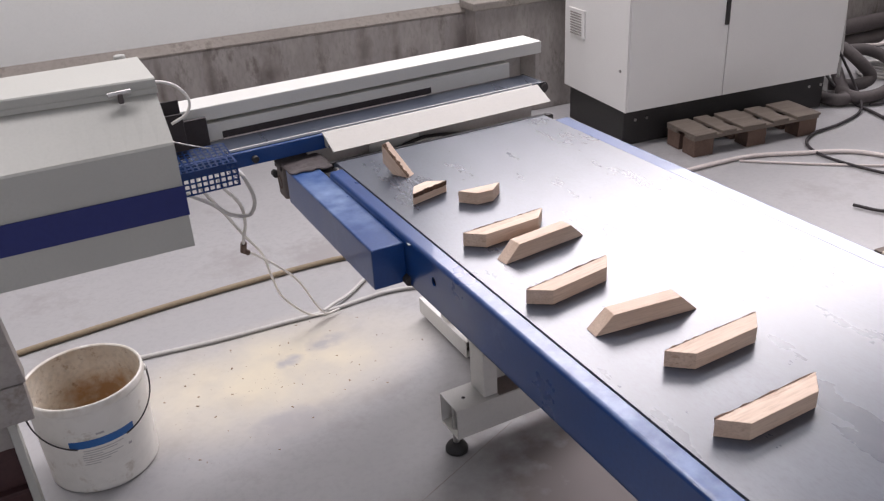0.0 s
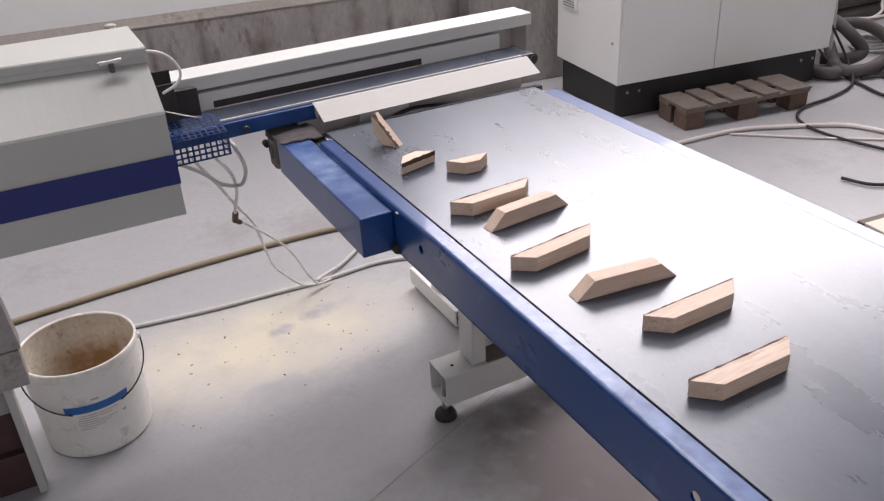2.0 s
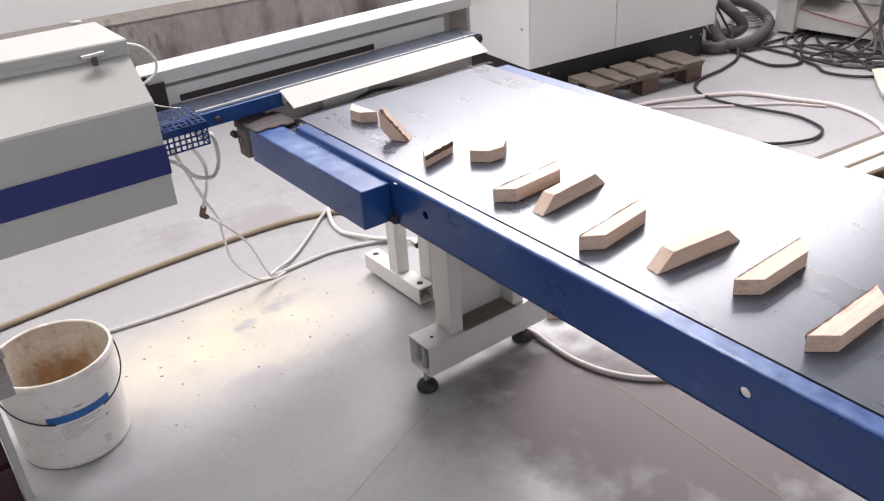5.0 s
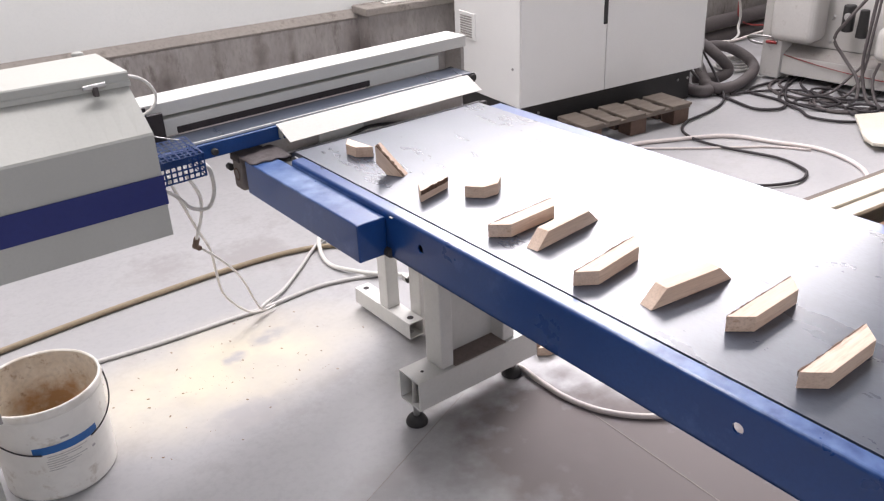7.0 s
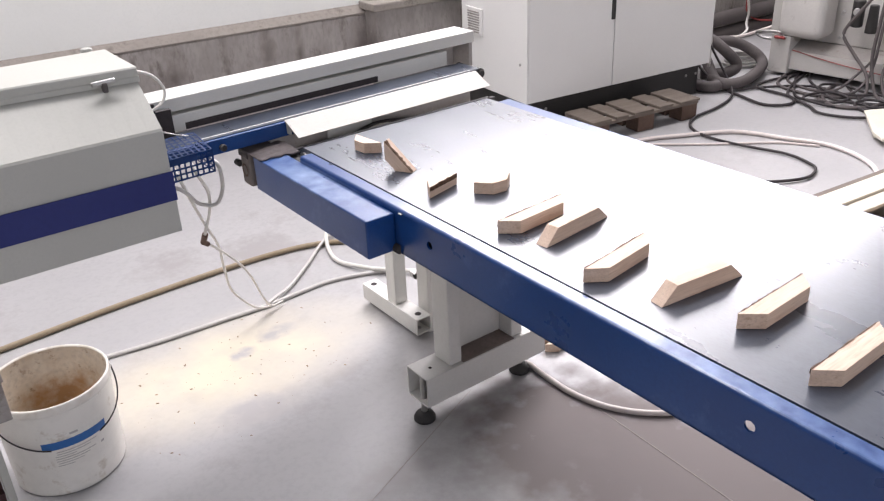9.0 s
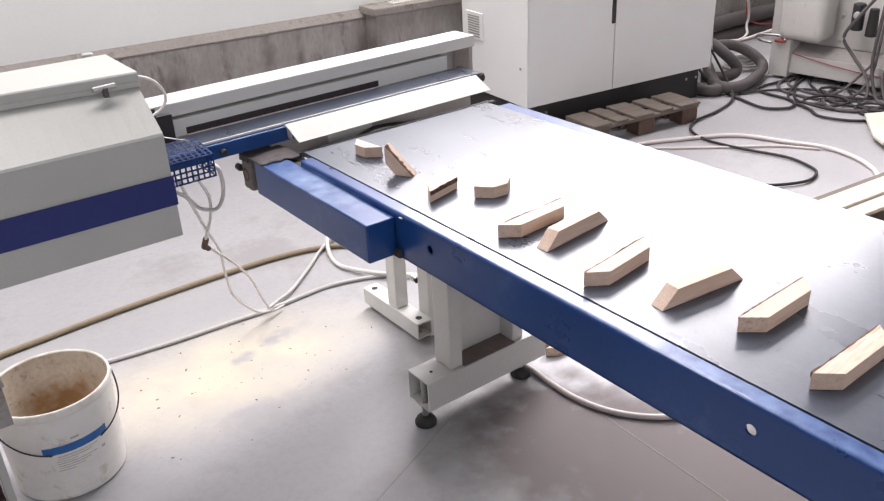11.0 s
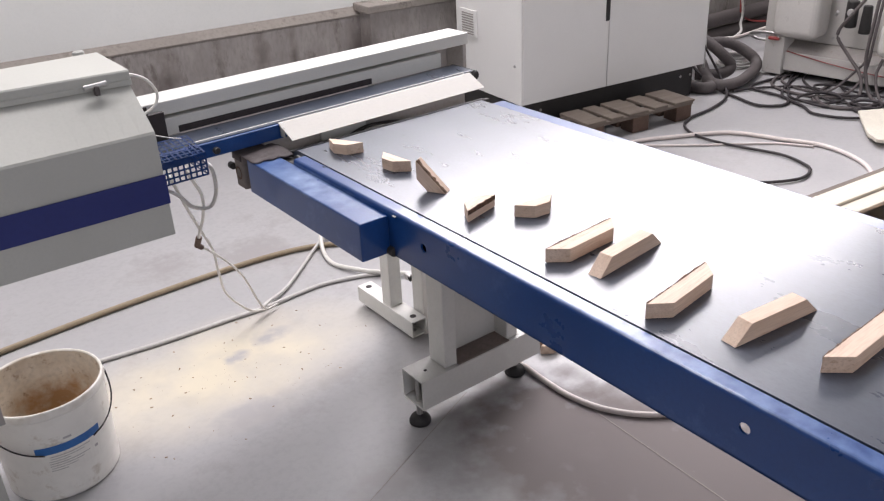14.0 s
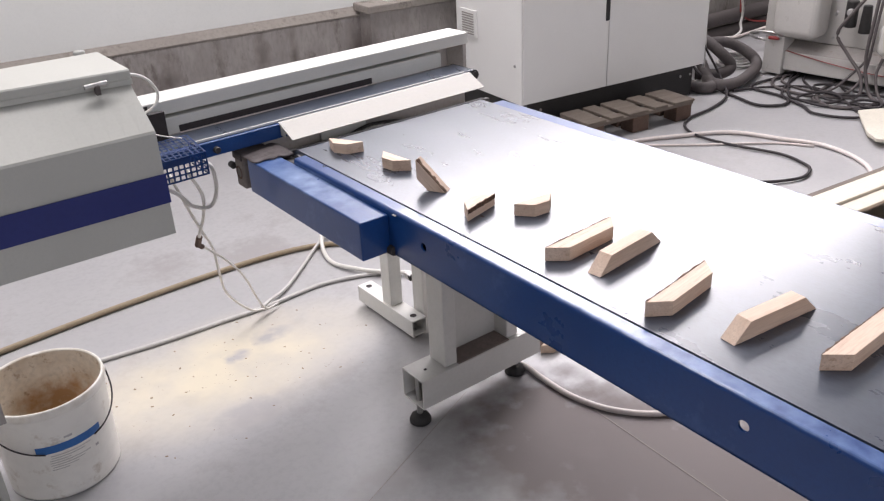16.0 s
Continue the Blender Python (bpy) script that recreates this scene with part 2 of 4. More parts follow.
# trodden dirt under the near part of the belt, with shade painted in
add_stain_or_shade(M_FLOOR, (0.66, -0.27, 0.0), (0.66, 0.60, 1.0), (0.235, 0.206, 0.203), 10.0, 6.2, -0.8, 0.2)
# a round grease spot
add_stain_or_shade(M_FLOOR, (-0.061, -0.029, 0.0), (0.048, 0.040, 1.0), (0.08, 0.066, 0.066), 20.0, 8.0, -0.9)
# pale dust and painted sheen, on the drive housing and rubbed along the rail
add_stain_or_shade(M_BLUE, (-0.035, 0.42, 0.788), (0.16, 0.34, 0.010), (0.20, 0.29, 0.48), 24.0, 1.8, -0.30)
add_stain_or_shade(M_BLUE, (0.01, -0.7, 0.801), (0.12, 1.3, 0.008), (0.10, 0.18, 0.38), 30.0, 2.2, -0.55)
# grime round the bucket's rim
add_stain_or_shade(M_BUCKET, (0.0, 0.0, 0.268), (0.34, 0.34, 0.04), (0.46, 0.39, 0.29), 22.0, 3.6, -0.75)
# dusty smears on the belt
for spot, reach in (((0.40, 0.40, 0.80), (0.30, 0.22, 1.0)), ((0.30, -0.35, 0.80), (0.34, 0.5, 1.0)), ((0.45, -0.95, 0.80), (0.3, 0.4, 1.0))):
    add_stain_or_shade(M_BELT, spot, reach, (0.085, 0.096, 0.120), 6.0, 1.3, -0.20)

# ---- building blocks ----


def join(bm, other, m=None):
    if m is not None:
        bmesh.ops.transform(other, matrix=m, verts=other.verts)
    me = bpy.data.meshes.new("tmp")
    other.to_mesh(me)
    other.free()
    bm.from_mesh(me)
    bpy.data.meshes.remove(me)
    return bm


def box(lo, hi, bevel=0.002, m=None, bm=None, seg=2):
    """A box between two corners, with rounded edges."""
    b = bmesh.new()
    bmesh.ops.create_cube(b, size=1)
    for v in b.verts:
        v.co = Vector([lo[i] if v.co[i] < 0 else hi[i] for i in range(3)])
    if bevel:
        bmesh.ops.bevel(b, geom=list(b.edges), offset=bevel, segments=seg, affect="EDGES", profile=0.5)
    return join(bm if bm is not None else bmesh.new(), b, m)


def prism(outline, lo, hi, axis="z", bevel=0.0, bm=None, m=None):
    """A closed outline in the plane across an axis, drawn out from lo to hi along it."""
    place = {"z": lambda a, c, h: (a, c, h), "y": lambda a, c, h: (a, h, c), "x": lambda a, c, h: (h, a, c)}[axis]
    b = bmesh.new()
    low = [b.verts.new(place(*p, lo)) for p in outline]
    top = [b.verts.new(place(*p, hi)) for p in outline]
    b.faces.new(low), b.faces.new(top)
    n = len(outline)
    for i in range(n):
        b.faces.new((low[i], low[(i + 1) % n], top[(i + 1) % n], top[i]))
    bmesh.ops.recalc_face_normals(b, faces=b.faces)
    if bevel:
        bmesh.ops.bevel(b, geom=list(b.edges), offset=bevel, segments=2, affect="EDGES", profile=0.5)
    return join(bm if bm is not None else bmesh.new(), b, m)


def loft(first, last, steps=48):
    """A closed solid between two outlines of as many points, in even steps."""
    b = bmesh.new()
    rows = [[b.verts.new(Vector(p).lerp(Vector(q), k / steps)) for p, q in zip(first, last)] for k in range(steps + 1)]
    b.faces.new(rows[0]), b.faces.new(rows[-1])
    n = len(first)
    for low, top in zip(rows, rows[1:]):
        for i in range(n):
            b.faces.new((low[i], low[(i + 1) % n], top[(i + 1) % n], top[i]))
    bmesh.ops.recalc_face_normals(b, faces=b.faces)
    return b


def cyl(a, z, r, r2=None, seg=24, bevel=0.0, bm=None, m=None):
    """A round bar from point a to point z."""
    a, z = Vector(a), Vector(z)
    b = bmesh.new()
    bmesh.ops.create_cone(b, cap_ends=True, segments=seg, radius1=r, radius2=r if r2 is None else r2, depth=(z - a).length)
    if bevel:
        rim = [e for e in b.edges if abs(e.verts[0].co.z - e.verts[1].co.z) < 1e-6]
        bmesh.ops.bevel(b, geom=rim, offset=bevel, segments=2, affect="EDGES", profile=0.5)
    turn = (z - a).to_track_quat("Z", "Y").to_matrix().to_4x4()
    bmesh.ops.transform(b, matrix=Matrix.Translation((a + z) / 2) @ turn, verts=b.verts)
    return join(bm if bm is not None else bmesh.new(), b, m)


def spline(points, steps=6):
    pts = [Vector(p) for p in points]
    ext = [pts[0] * 2 - pts[1]] + pts + [pts[-1] * 2 - pts[-2]]
    out = []
    for i in range(1, len(ext) - 2):
        p0, p1, p2, p3 = ext[i - 1:i + 3]
        for k in range(steps):
            s = k / steps
            out.append(0.5 * ((2 * p1) + (p2 - p0) * s + (2 * p0 - 5 * p1 + 4 * p2 - p3) * s * s + (3 * p1 - p0 - 3 * p2 + p3) * s ** 3))
    return out + [pts[-1]]


def hose(points, r, steps=6, seg=8, ribs=0.0, bm=None):
    """A round tube along a smooth line; ribs: a ring swelling every so many metres."""
    line = spline(points, steps)
    if ribs:
        fine, total = [line[0]], 0.0
        for a, z in zip(line, line[1:]):
            n = max(1, round((z - a).length / (ribs / 2)))
            fine += [a.lerp(z, k / n) for k in range(1, n + 1)]
        line = fine
    b = bm if bm is not None else bmesh.new()
    rings, up = [], Vector((0, 0, 1))
    for i, p in enumerate(line):
        d = (line[min(i + 1, len(line) - 1)] - line[max(i - 1, 0)]).normalized()
        side = d.cross(up)
        side = side.normalized() if side.length > 0.05 else Vector((1, 0, 0))
        top = side.cross(d).normalized()
        rad = r * (0.9 if ribs and i % 2 else 1.0)
        rings.append([b.verts.new(p + rad * (math.cos(k * math.tau / seg) * side + math.sin(k * math.tau / seg) * top)) for k in range(seg)])
    for a, z in zip(rings, rings[1:]):
        for k in range(seg):
            b.faces.new((a[k], a[(k + 1) % seg], z[(k + 1) % seg], z[k])).smooth = True
    b.faces.new(rings[0][::-1]), b.faces.new(rings[-1])
    return b


def lathe(profile, seg=48, bm=None):
    """Turns a line of (radius, height) round the z axis."""
    b = bm if bm is not None else bmesh.new()
    rings = [[b.verts.new((r * math.cos(k * math.tau / seg), r * math.sin(k * math.tau / seg), z)) for k in range(seg)] for r, z in profile]
    for a, z in zip(rings, rings[1:]):
        for k in range(seg):
            b.faces.new((a[k], a[(k + 1) % seg], z[(k + 1) % seg], z[k])).smooth = True
    return b


def part(name, bm, material, parent=None, label="", m=None):
    """Links a bmesh as one mesh object, under a thing or a part."""
    me = bpy.data.meshes.new(name)
    bm.normal_update()
    bm.to_mesh(me)
    bm.free()
    me.materials.append(material)
    ob = new(name, me)
    if parent is not None:
        ob.parent = parent
    if m is not None:
        ob.matrix_basis = m
    if label:
        tagged(ob, label)
    return ob


def thing(name, label, category, m=None, group=""):
    """An Empty that carries the parts of one thing."""
    ob = new(name)
    ob.empty_display_size = 0.05
    if m is not None:
        ob.matrix_basis = m
    return tagged(ob, label, category, group)


def structure(name, bm, material, label, category):
    return tagged(part(name, bm, material), label, category, kind="structure")


# ---- the hall ----
WALL_Y = 2.956


def build_hall():
    structure("floor", box((-5.5, -7.2, -0.2), (9.5, 3.7, 0.0), 0), M_FLOOR, "polished grey concrete floor with sawdust stains, dirt and painted belt shade", "floor")
    joints = box((-0.9, -0.0008, 0.0003), (0.45, 0.0008, 0.0009), 0, pose(-0.02, 0.212, 0, 0, 0, 22.5))
    structure("trim_floor_joint", joints, M_JOINT, "narrow dark saw-cut joint in the concrete floor", "floor joint")
    j2 = box((-0.0018, -3.0, 0.0005), (0.0018, 0.08, 0.0012), 0, pose(0.6127, 0, 0, 0, 0, -2.4))
    structure("trim_floor_joint_across", j2, M_JOINT, "thin brownish joint line in the concrete floor", "floor joint")
    # low concrete plinth with a sloped ledge, white panel wall above it
    turn = pose(0, WALL_Y, 0, 0, 0, -4.0)
    bm = prism([(0.0, 0.0), (0.3, 0.0), (0.3, 0.605), (0.05, 0.605), (0.0, 0.575)], -5.5, 9.5, "x", 0.004)
    structure("wall_north_plinth", bm, M_CONCRETE, "stained bare concrete plinth along the wall", "wall").matrix_basis = turn
    bm = prism([(-0.004, 0.586), (0.0, 0.576), (0.2, 0.576), (0.2, 0.627), (0.034, 0.627)], -5.5, 9.5, "x", 0.003)
    structure("trim_wall_ledge", bm, M_LEDGE, "dusty brownish sloped ledge on top of the concrete plinth", "ledge").matrix_basis = turn
    # panel wall round the window opening
    bm = box((-5.5, 0.035, 0.627), (1.3, 0.2, 5.2), 0)
    box((7.6, 0.035, 0.627), (9.5, 0.2, 5.2), 0, bm=bm)
    box((1.3, 0.035, 0.627), (7.6, 0.2, 2.2), 0, bm=bm)
    box((1.3, 0.035, 4.2), (7.6, 0.2, 5.2), 0, bm=bm)
    structure("wall_north", bm, M_WALL, "white sheet-metal wall panel above the concrete plinth", "wall").matrix_basis = turn
    bm = bmesh.new()
    for k in range(5):
        x = 1.3 + k * 6.3 / 4
        box((x - 0.03, 0.05, 2.2), (x + 0.03, 0.09, 4.2), 0.004, bm=bm)
    for z in (2.23, 4.17):
        box((1.3, 0.055, z - 0.03), (7.6, 0.085, z + 0.03), 0.004, bm=bm)
    structure("window_1", bm, M_PALE, "pale steel window frame in the hall wall", "window").matrix_basis = turn
    bm = box((1.652, -0.121, 0.0), (2.30, 0.03, 0.606), 0.006)
    structure("wall_pilaster", bm, M_CONCRETE, "dark stained concrete pilaster base at the wall", "pilaster").matrix_basis = turn
    bm = box((1.630, -0.142, 0.606), (2.32, 0.03, 0.648), 0.006)
    structure("trim_pilaster_cap", bm, M_LEDGE, "dusty tan concrete cap on the pilaster", "ledge").matrix_basis = turn
    # unseen walls and ceiling close the hall; dull colours limit bounced light
    structure("wall_west", box((-5.7, -7.2, 0), (-5.5, 3.7, 5.2), 0), M_FAR, "unseen plain dull grey hall wall", "wall")
    structure("wall_east", box((9.5, -7.2, 0), (9.7, 3.7, 5.2), 0), M_FAR, "unseen plain dull grey hall wall", "wall")
    # opening added in the unseen wall for the front fill lamp
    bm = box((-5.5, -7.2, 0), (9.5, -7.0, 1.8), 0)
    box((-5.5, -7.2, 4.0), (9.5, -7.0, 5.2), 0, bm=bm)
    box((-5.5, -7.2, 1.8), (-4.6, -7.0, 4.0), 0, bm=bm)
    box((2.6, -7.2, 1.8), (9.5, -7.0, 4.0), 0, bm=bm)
    structure("wall_south", bm, M_FAR, "unseen dull grey hall wall with an opening for the added front fill", "wall")
    # unseen ceiling, left open above the overhead lamps
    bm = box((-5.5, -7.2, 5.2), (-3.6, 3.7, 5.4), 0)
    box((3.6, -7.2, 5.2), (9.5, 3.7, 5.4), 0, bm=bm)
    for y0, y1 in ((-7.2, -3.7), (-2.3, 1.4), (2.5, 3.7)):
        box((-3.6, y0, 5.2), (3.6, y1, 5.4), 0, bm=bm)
    structure("ceiling", bm, M_CEIL, "unseen pale sheet ceiling with openings for the assumed skylight and added fill", "ceiling")


# ---- the outfeed belt conveyor ----


def build_conveyor():
    c = thing("belt_conveyor", "blue steel belt conveyor with a dark rubber belt on grey legs", "conveyor")
    y0, y1 = -2.6, 0.525
    # side rails: folded channels with a rounded top edge
    holes = (0.0, -0.736, -1.472)
    def rail(x0, x1, name):
        s = 1 if x1 > x0 else -1
        face = bmesh.new()
        # outer web with round holes, cut as ring-shaped panels
        cuts = [y0] + [v for h in sorted(holes) for v in (h - 0.03, h + 0.03)] + [y1]
        for a, b in zip(cuts, cuts[1:]):
            hole = next((h for h in holes if abs((a + b) / 2 - h) < 1e-6), None)
            if hole is None:
                box((min(x0, x0 + s * 0.004), a, 0.699), (max(x0, x0 + s * 0.004), b, 0.794), 0, bm=face)
            else:
                n = 24
                ring, out = [], []
                for k in range(n):
                    t = k * math.tau / n
                    ring.append((0.009 * math.cos(t), 0.756 + 0.009 * math.sin(t)))
                    q = max(abs(math.cos(t)) / 0.03, (math.sin(t) / 0.038 if math.sin(t) > 0 else -math.sin(t) / 0.057))
                    corner = {3: (0.03, 0.038), 9: (-0.03, 0.038), 16: (-0.03, -0.057), 20: (0.03, -0.057)}.get(k)
                    out.append((corner[0], 0.756 + corner[1]) if corner else (math.cos(t) / q, 0.756 + math.sin(t) / q))
                for k in range(n):
                    j = (k + 1) % n
                    quad = [(x0, hole + p[0], p[1]) for p in (ring[k], ring[j], out[j], out[k])]
                    back = [(x0 + s * 0.004, hole + p[0], p[1]) for p in (ring[k], ring[j], out[j], out[k])]
                    vs, vb = [face.verts.new(p) for p in quad], [face.verts.new(p) for p in back]
                    face.faces.new(vs), face.faces.new(vb[::-1])
                    face.faces.new((vs[0], vs[1], vb[1], vb[0]))
                bmesh.ops.recalc_face_normals(face, faces=face.faces)
        top = [(x0, 0.7936), (x0 + s * 0.0006, 0.7962), (x0 + s * 0.0020, 0.7986), (x0 + s * 0.0042, 0.8002), (x0 + s * 0.0070, 0.8008), (x1, 0.8008), (x1, 0.796), (x0 + s * 0.008, 0.796), (x0 + s * 0.004, 0.7936)]
        prism(top, y0, y1, "y", 0, face)
        box((min(x0, x1), y0, 0.699), (max(x0, x1), y1, 0.703), 0.001, bm=face)
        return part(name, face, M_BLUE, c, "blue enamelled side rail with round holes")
    rail(0.0, 0.032, "side_rail")
    rail(0.677, 0.633, "side_rail")
    # belt: one band round two rollers
    outline = []
    r = 0.032
    yend, yfar = -2.65, 0.565
    for k in range(13):
        t = math.pi / 2 - k * math.pi / 12
        outline.append((yfar + r * math.cos(t), 0.770 + r * math.sin(t)))
    for k in range(13):
        t = -math.pi / 2 - k * math.pi / 12
        outline.append((yend + r * math.cos(t), 0.770 + r * math.sin(t)))
    part("belt", prism(outline, 0.0355, 0.630, "x"), M_BELT, c, "scuffed dark rubber conveyor belt")
    part("end_roller", cyl((0.03, 0.565, 0.765), (0.645, 0.565, 0.765), 0.026), M_STEEL, c)
    for x in (0.006, 0.635):
        part("bearing_plate", box((x, 0.50, 0.735), (x + 0.026, 0.600, 0.780), 0.003), M_BLACK, c, "black bearing plate at the belt end")
    part("tension_block", box((0.633, 0.560, 0.788), (0.653, 0.576, 0.8045), 0.004), M_RUST, c)
    # strip added to draw the dark gap past the belt's end
    part("end_bar", box((0.004, 0.600, 0.755), (0.665, 0.612, 0.7925), 0.003), M_RUBBER, c, "black strip added for the dark gap at the belt end")
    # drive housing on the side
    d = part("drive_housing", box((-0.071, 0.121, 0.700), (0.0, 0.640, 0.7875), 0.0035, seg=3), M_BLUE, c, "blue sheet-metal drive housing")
    part("end_cap", box((-0.0735, 0.664, 0.697), (0.0, 0.714, 0.787), 0.006), M_CAP, d, "dirty beige end cap with a worn sticker")
    # creased dirty flap laid over the end of the housing
    bm = bmesh.new()
    nx, ny = 14, 16
    grid = []
    for a in range(nx + 1):
        col = []
        for b in range(ny + 1):
            u, v = a / nx, b / ny
            x = -0.0745 + 0.104 * u
            edge = 0.596 + 0.020 * noise.noise(Vector((u * 4.0, 0.3, 7.1))) - 0.018 * u
            y = edge + (0.716 - edge) * v
            z = 0.7905 + 0.0035 * max(0.0, noise.noise(Vector((u * 5.0, v * 6.0, 2.2)))) + 0.006 * math.sin(math.pi * min(1.0, v * 1.3)) * u
            col.append(bm.verts.new((x, y, z)))
        grid.append(col)
    skirt = [bm.verts.new((-0.0755 - 0.0015 * noise.noise(Vector((b * 0.7, 1.0, 0.0))), v.co.y, 0.776 if b < ny - 7 else 0.774 + 0.004 * noise.noise(Vector((b * 1.3, 0, 4))))) for b, v in enumerate(grid[0])]
    for a, z in zip([skirt[ny - 7:]] + grid, [grid[0][ny - 7:]] + grid[1:]):
        for k in range(len(a) - 1):
            if len(z) == len(a):
                bm.faces.new((a[k], a[k + 1], z[k + 1], z[k])).smooth = True
    for v in [v for v in bm.verts if not v.link_faces]:
        bm.verts.remove(v)
    bmesh.ops.recalc_face_normals(bm, faces=bm.faces)
    bmesh.ops.solidify(bm, geom=list(bm.faces), thickness=0.0018)
    part("dust_flap", bm, M_FLAP, d, "creased brown dirty flap over the drive roller")
    part("roller_bracket", box((0.001, 0.604, 0.71), (0.035, 0.70, 0.776), 0.004), M_RUST, d)
    bm = lathe([(0.016, 0), (0.0175, 0.0008), (0.013, 0.0008), (0.0125, 0)], 24)
    bmesh.ops.transform(bm, matrix=pose(-0.074, 0.690, 0.738, 0, -90, 0), verts=bm.verts)
    part("sticker_ring", bm, M_BLOCK, d, "worn reddish brown round sticker")
    part("knob", cyl((-0.074, 0.738, 0.748), (-0.074, 0.716, 0.748), 0.009, bevel=0.003), M_BLACK, d)
    part("bolt", cyl((0.0, 0.105, 0.707), (0.0, 0.130, 0.707), 0.011, bevel=0.002), M_RUST, c)
    part("screw", box((-0.004, 0.092, 0.7925), (0.002, 0.102, 0.7945), 0.0005), M_GREY, c)
    # inner frame plates, near-black so that the rail holes look shaded
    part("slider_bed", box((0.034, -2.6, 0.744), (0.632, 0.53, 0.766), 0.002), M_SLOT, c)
    # unseen block added to darken the first rail hole
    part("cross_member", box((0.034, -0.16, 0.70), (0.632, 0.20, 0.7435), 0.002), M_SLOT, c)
    # leg frame
    lf = part("cross_tube", hollow_tube((0.193, 0.318, 0.070), (0.630, 0.413, 0.163), "x"), M_LEG, c, "grey hollow square foot tube with an open end")
    for x, y in ((0.210, 0.363), (0.571, 0.366)):
        f = part("levelling_foot", lathe([(0.001, 0.030), (0.014, 0.030), (0.026, 0.020), (0.031, 0.010), (0.031, 0.002), (0.028, 0.0), (0.001, 0.0)], 32), M_RUBBER, c, "black rubber levelling foot", pose(x, y, 0))
        part("threaded_rod", cyl((0, 0, 0.025), (0, 0, 0.150), 0.009), M_STEEL, f)
    for x in (0.282, 0.507):
        part("leg", box((x, 0.330, 0.163), (x + 0.042, 0.404, 0.70), 0.004), M_LEG, c)
    part("leg_plate", box((0.322, 0.384, 0.167), (0.509, 0.394, 0.70), 0.002), M_LEG, c)
    # thin brown layer, darker than the tube it lies on
    part("dust_tray", box((0.322, 0.320, 0.1635), (0.509, 0.386, 0.167), 0.0008), M_TRAY, c, "brown film on the tube top between the legs")
    # flat near-black disc stands in for the shaded hole
    part("mounting_hole", cyl((0.236, 0.362, 0.1625), (0.236, 0.362, 0.1636), 0.005, seg=12), M_SLOT, c)
    # far stand
    s = part("stand_tube", hollow_tube((0.428, 0.700, 0.022), (0.486, 1.025, 0.080), "y"), M_LEG, c, "grey hollow stand tube with bolt holes")
    part("stand_post", box((0.433, 0.824, 0.080), (0.481, 0.876, 0.72), 0.004), M_LEG, c)
    for y in (0.732, 0.995):
        # flat near-black discs painted on as the shaded bolt holes
        part("bolt_hole", cyl((0.456, y, 0.0795), (0.456, y, 0.0806), 0.011, seg=20), M_SLOT, s)
        part("foot_bolt", cyl((0.456, y, 0.0), (0.456, y, 0.028), 0.009), M_STEEL, s)
    return c


def hollow_tube(lo, hi, axis, wall=0.004):
    bm = bmesh.new()
    a = {"x": 0, "y": 1}[axis]
    o = 1 - a
    for side in (0, 1):
        l, h = list(lo), list(hi)
        (l if side else h)[o] = (hi[o] - wall) if side else (lo[o] + wall)
        box(l, h, 0.0012, bm=bm)
        l, h = list(lo), list(hi)
        l[o], h[o] = lo[o] + wall, hi[o] - wall
        (l if side else h)[2] = (hi[2] - wall) if side else (lo[2] + wall)
        box(l, h, 0.0, bm=bm)
    return bm


# ---- infeed conveyor behind the belt ----
INFEED = pose(-0.031, -0.020, 0.046, 0, 0, 1.7) @ Matrix.Scale(0.968, 4)


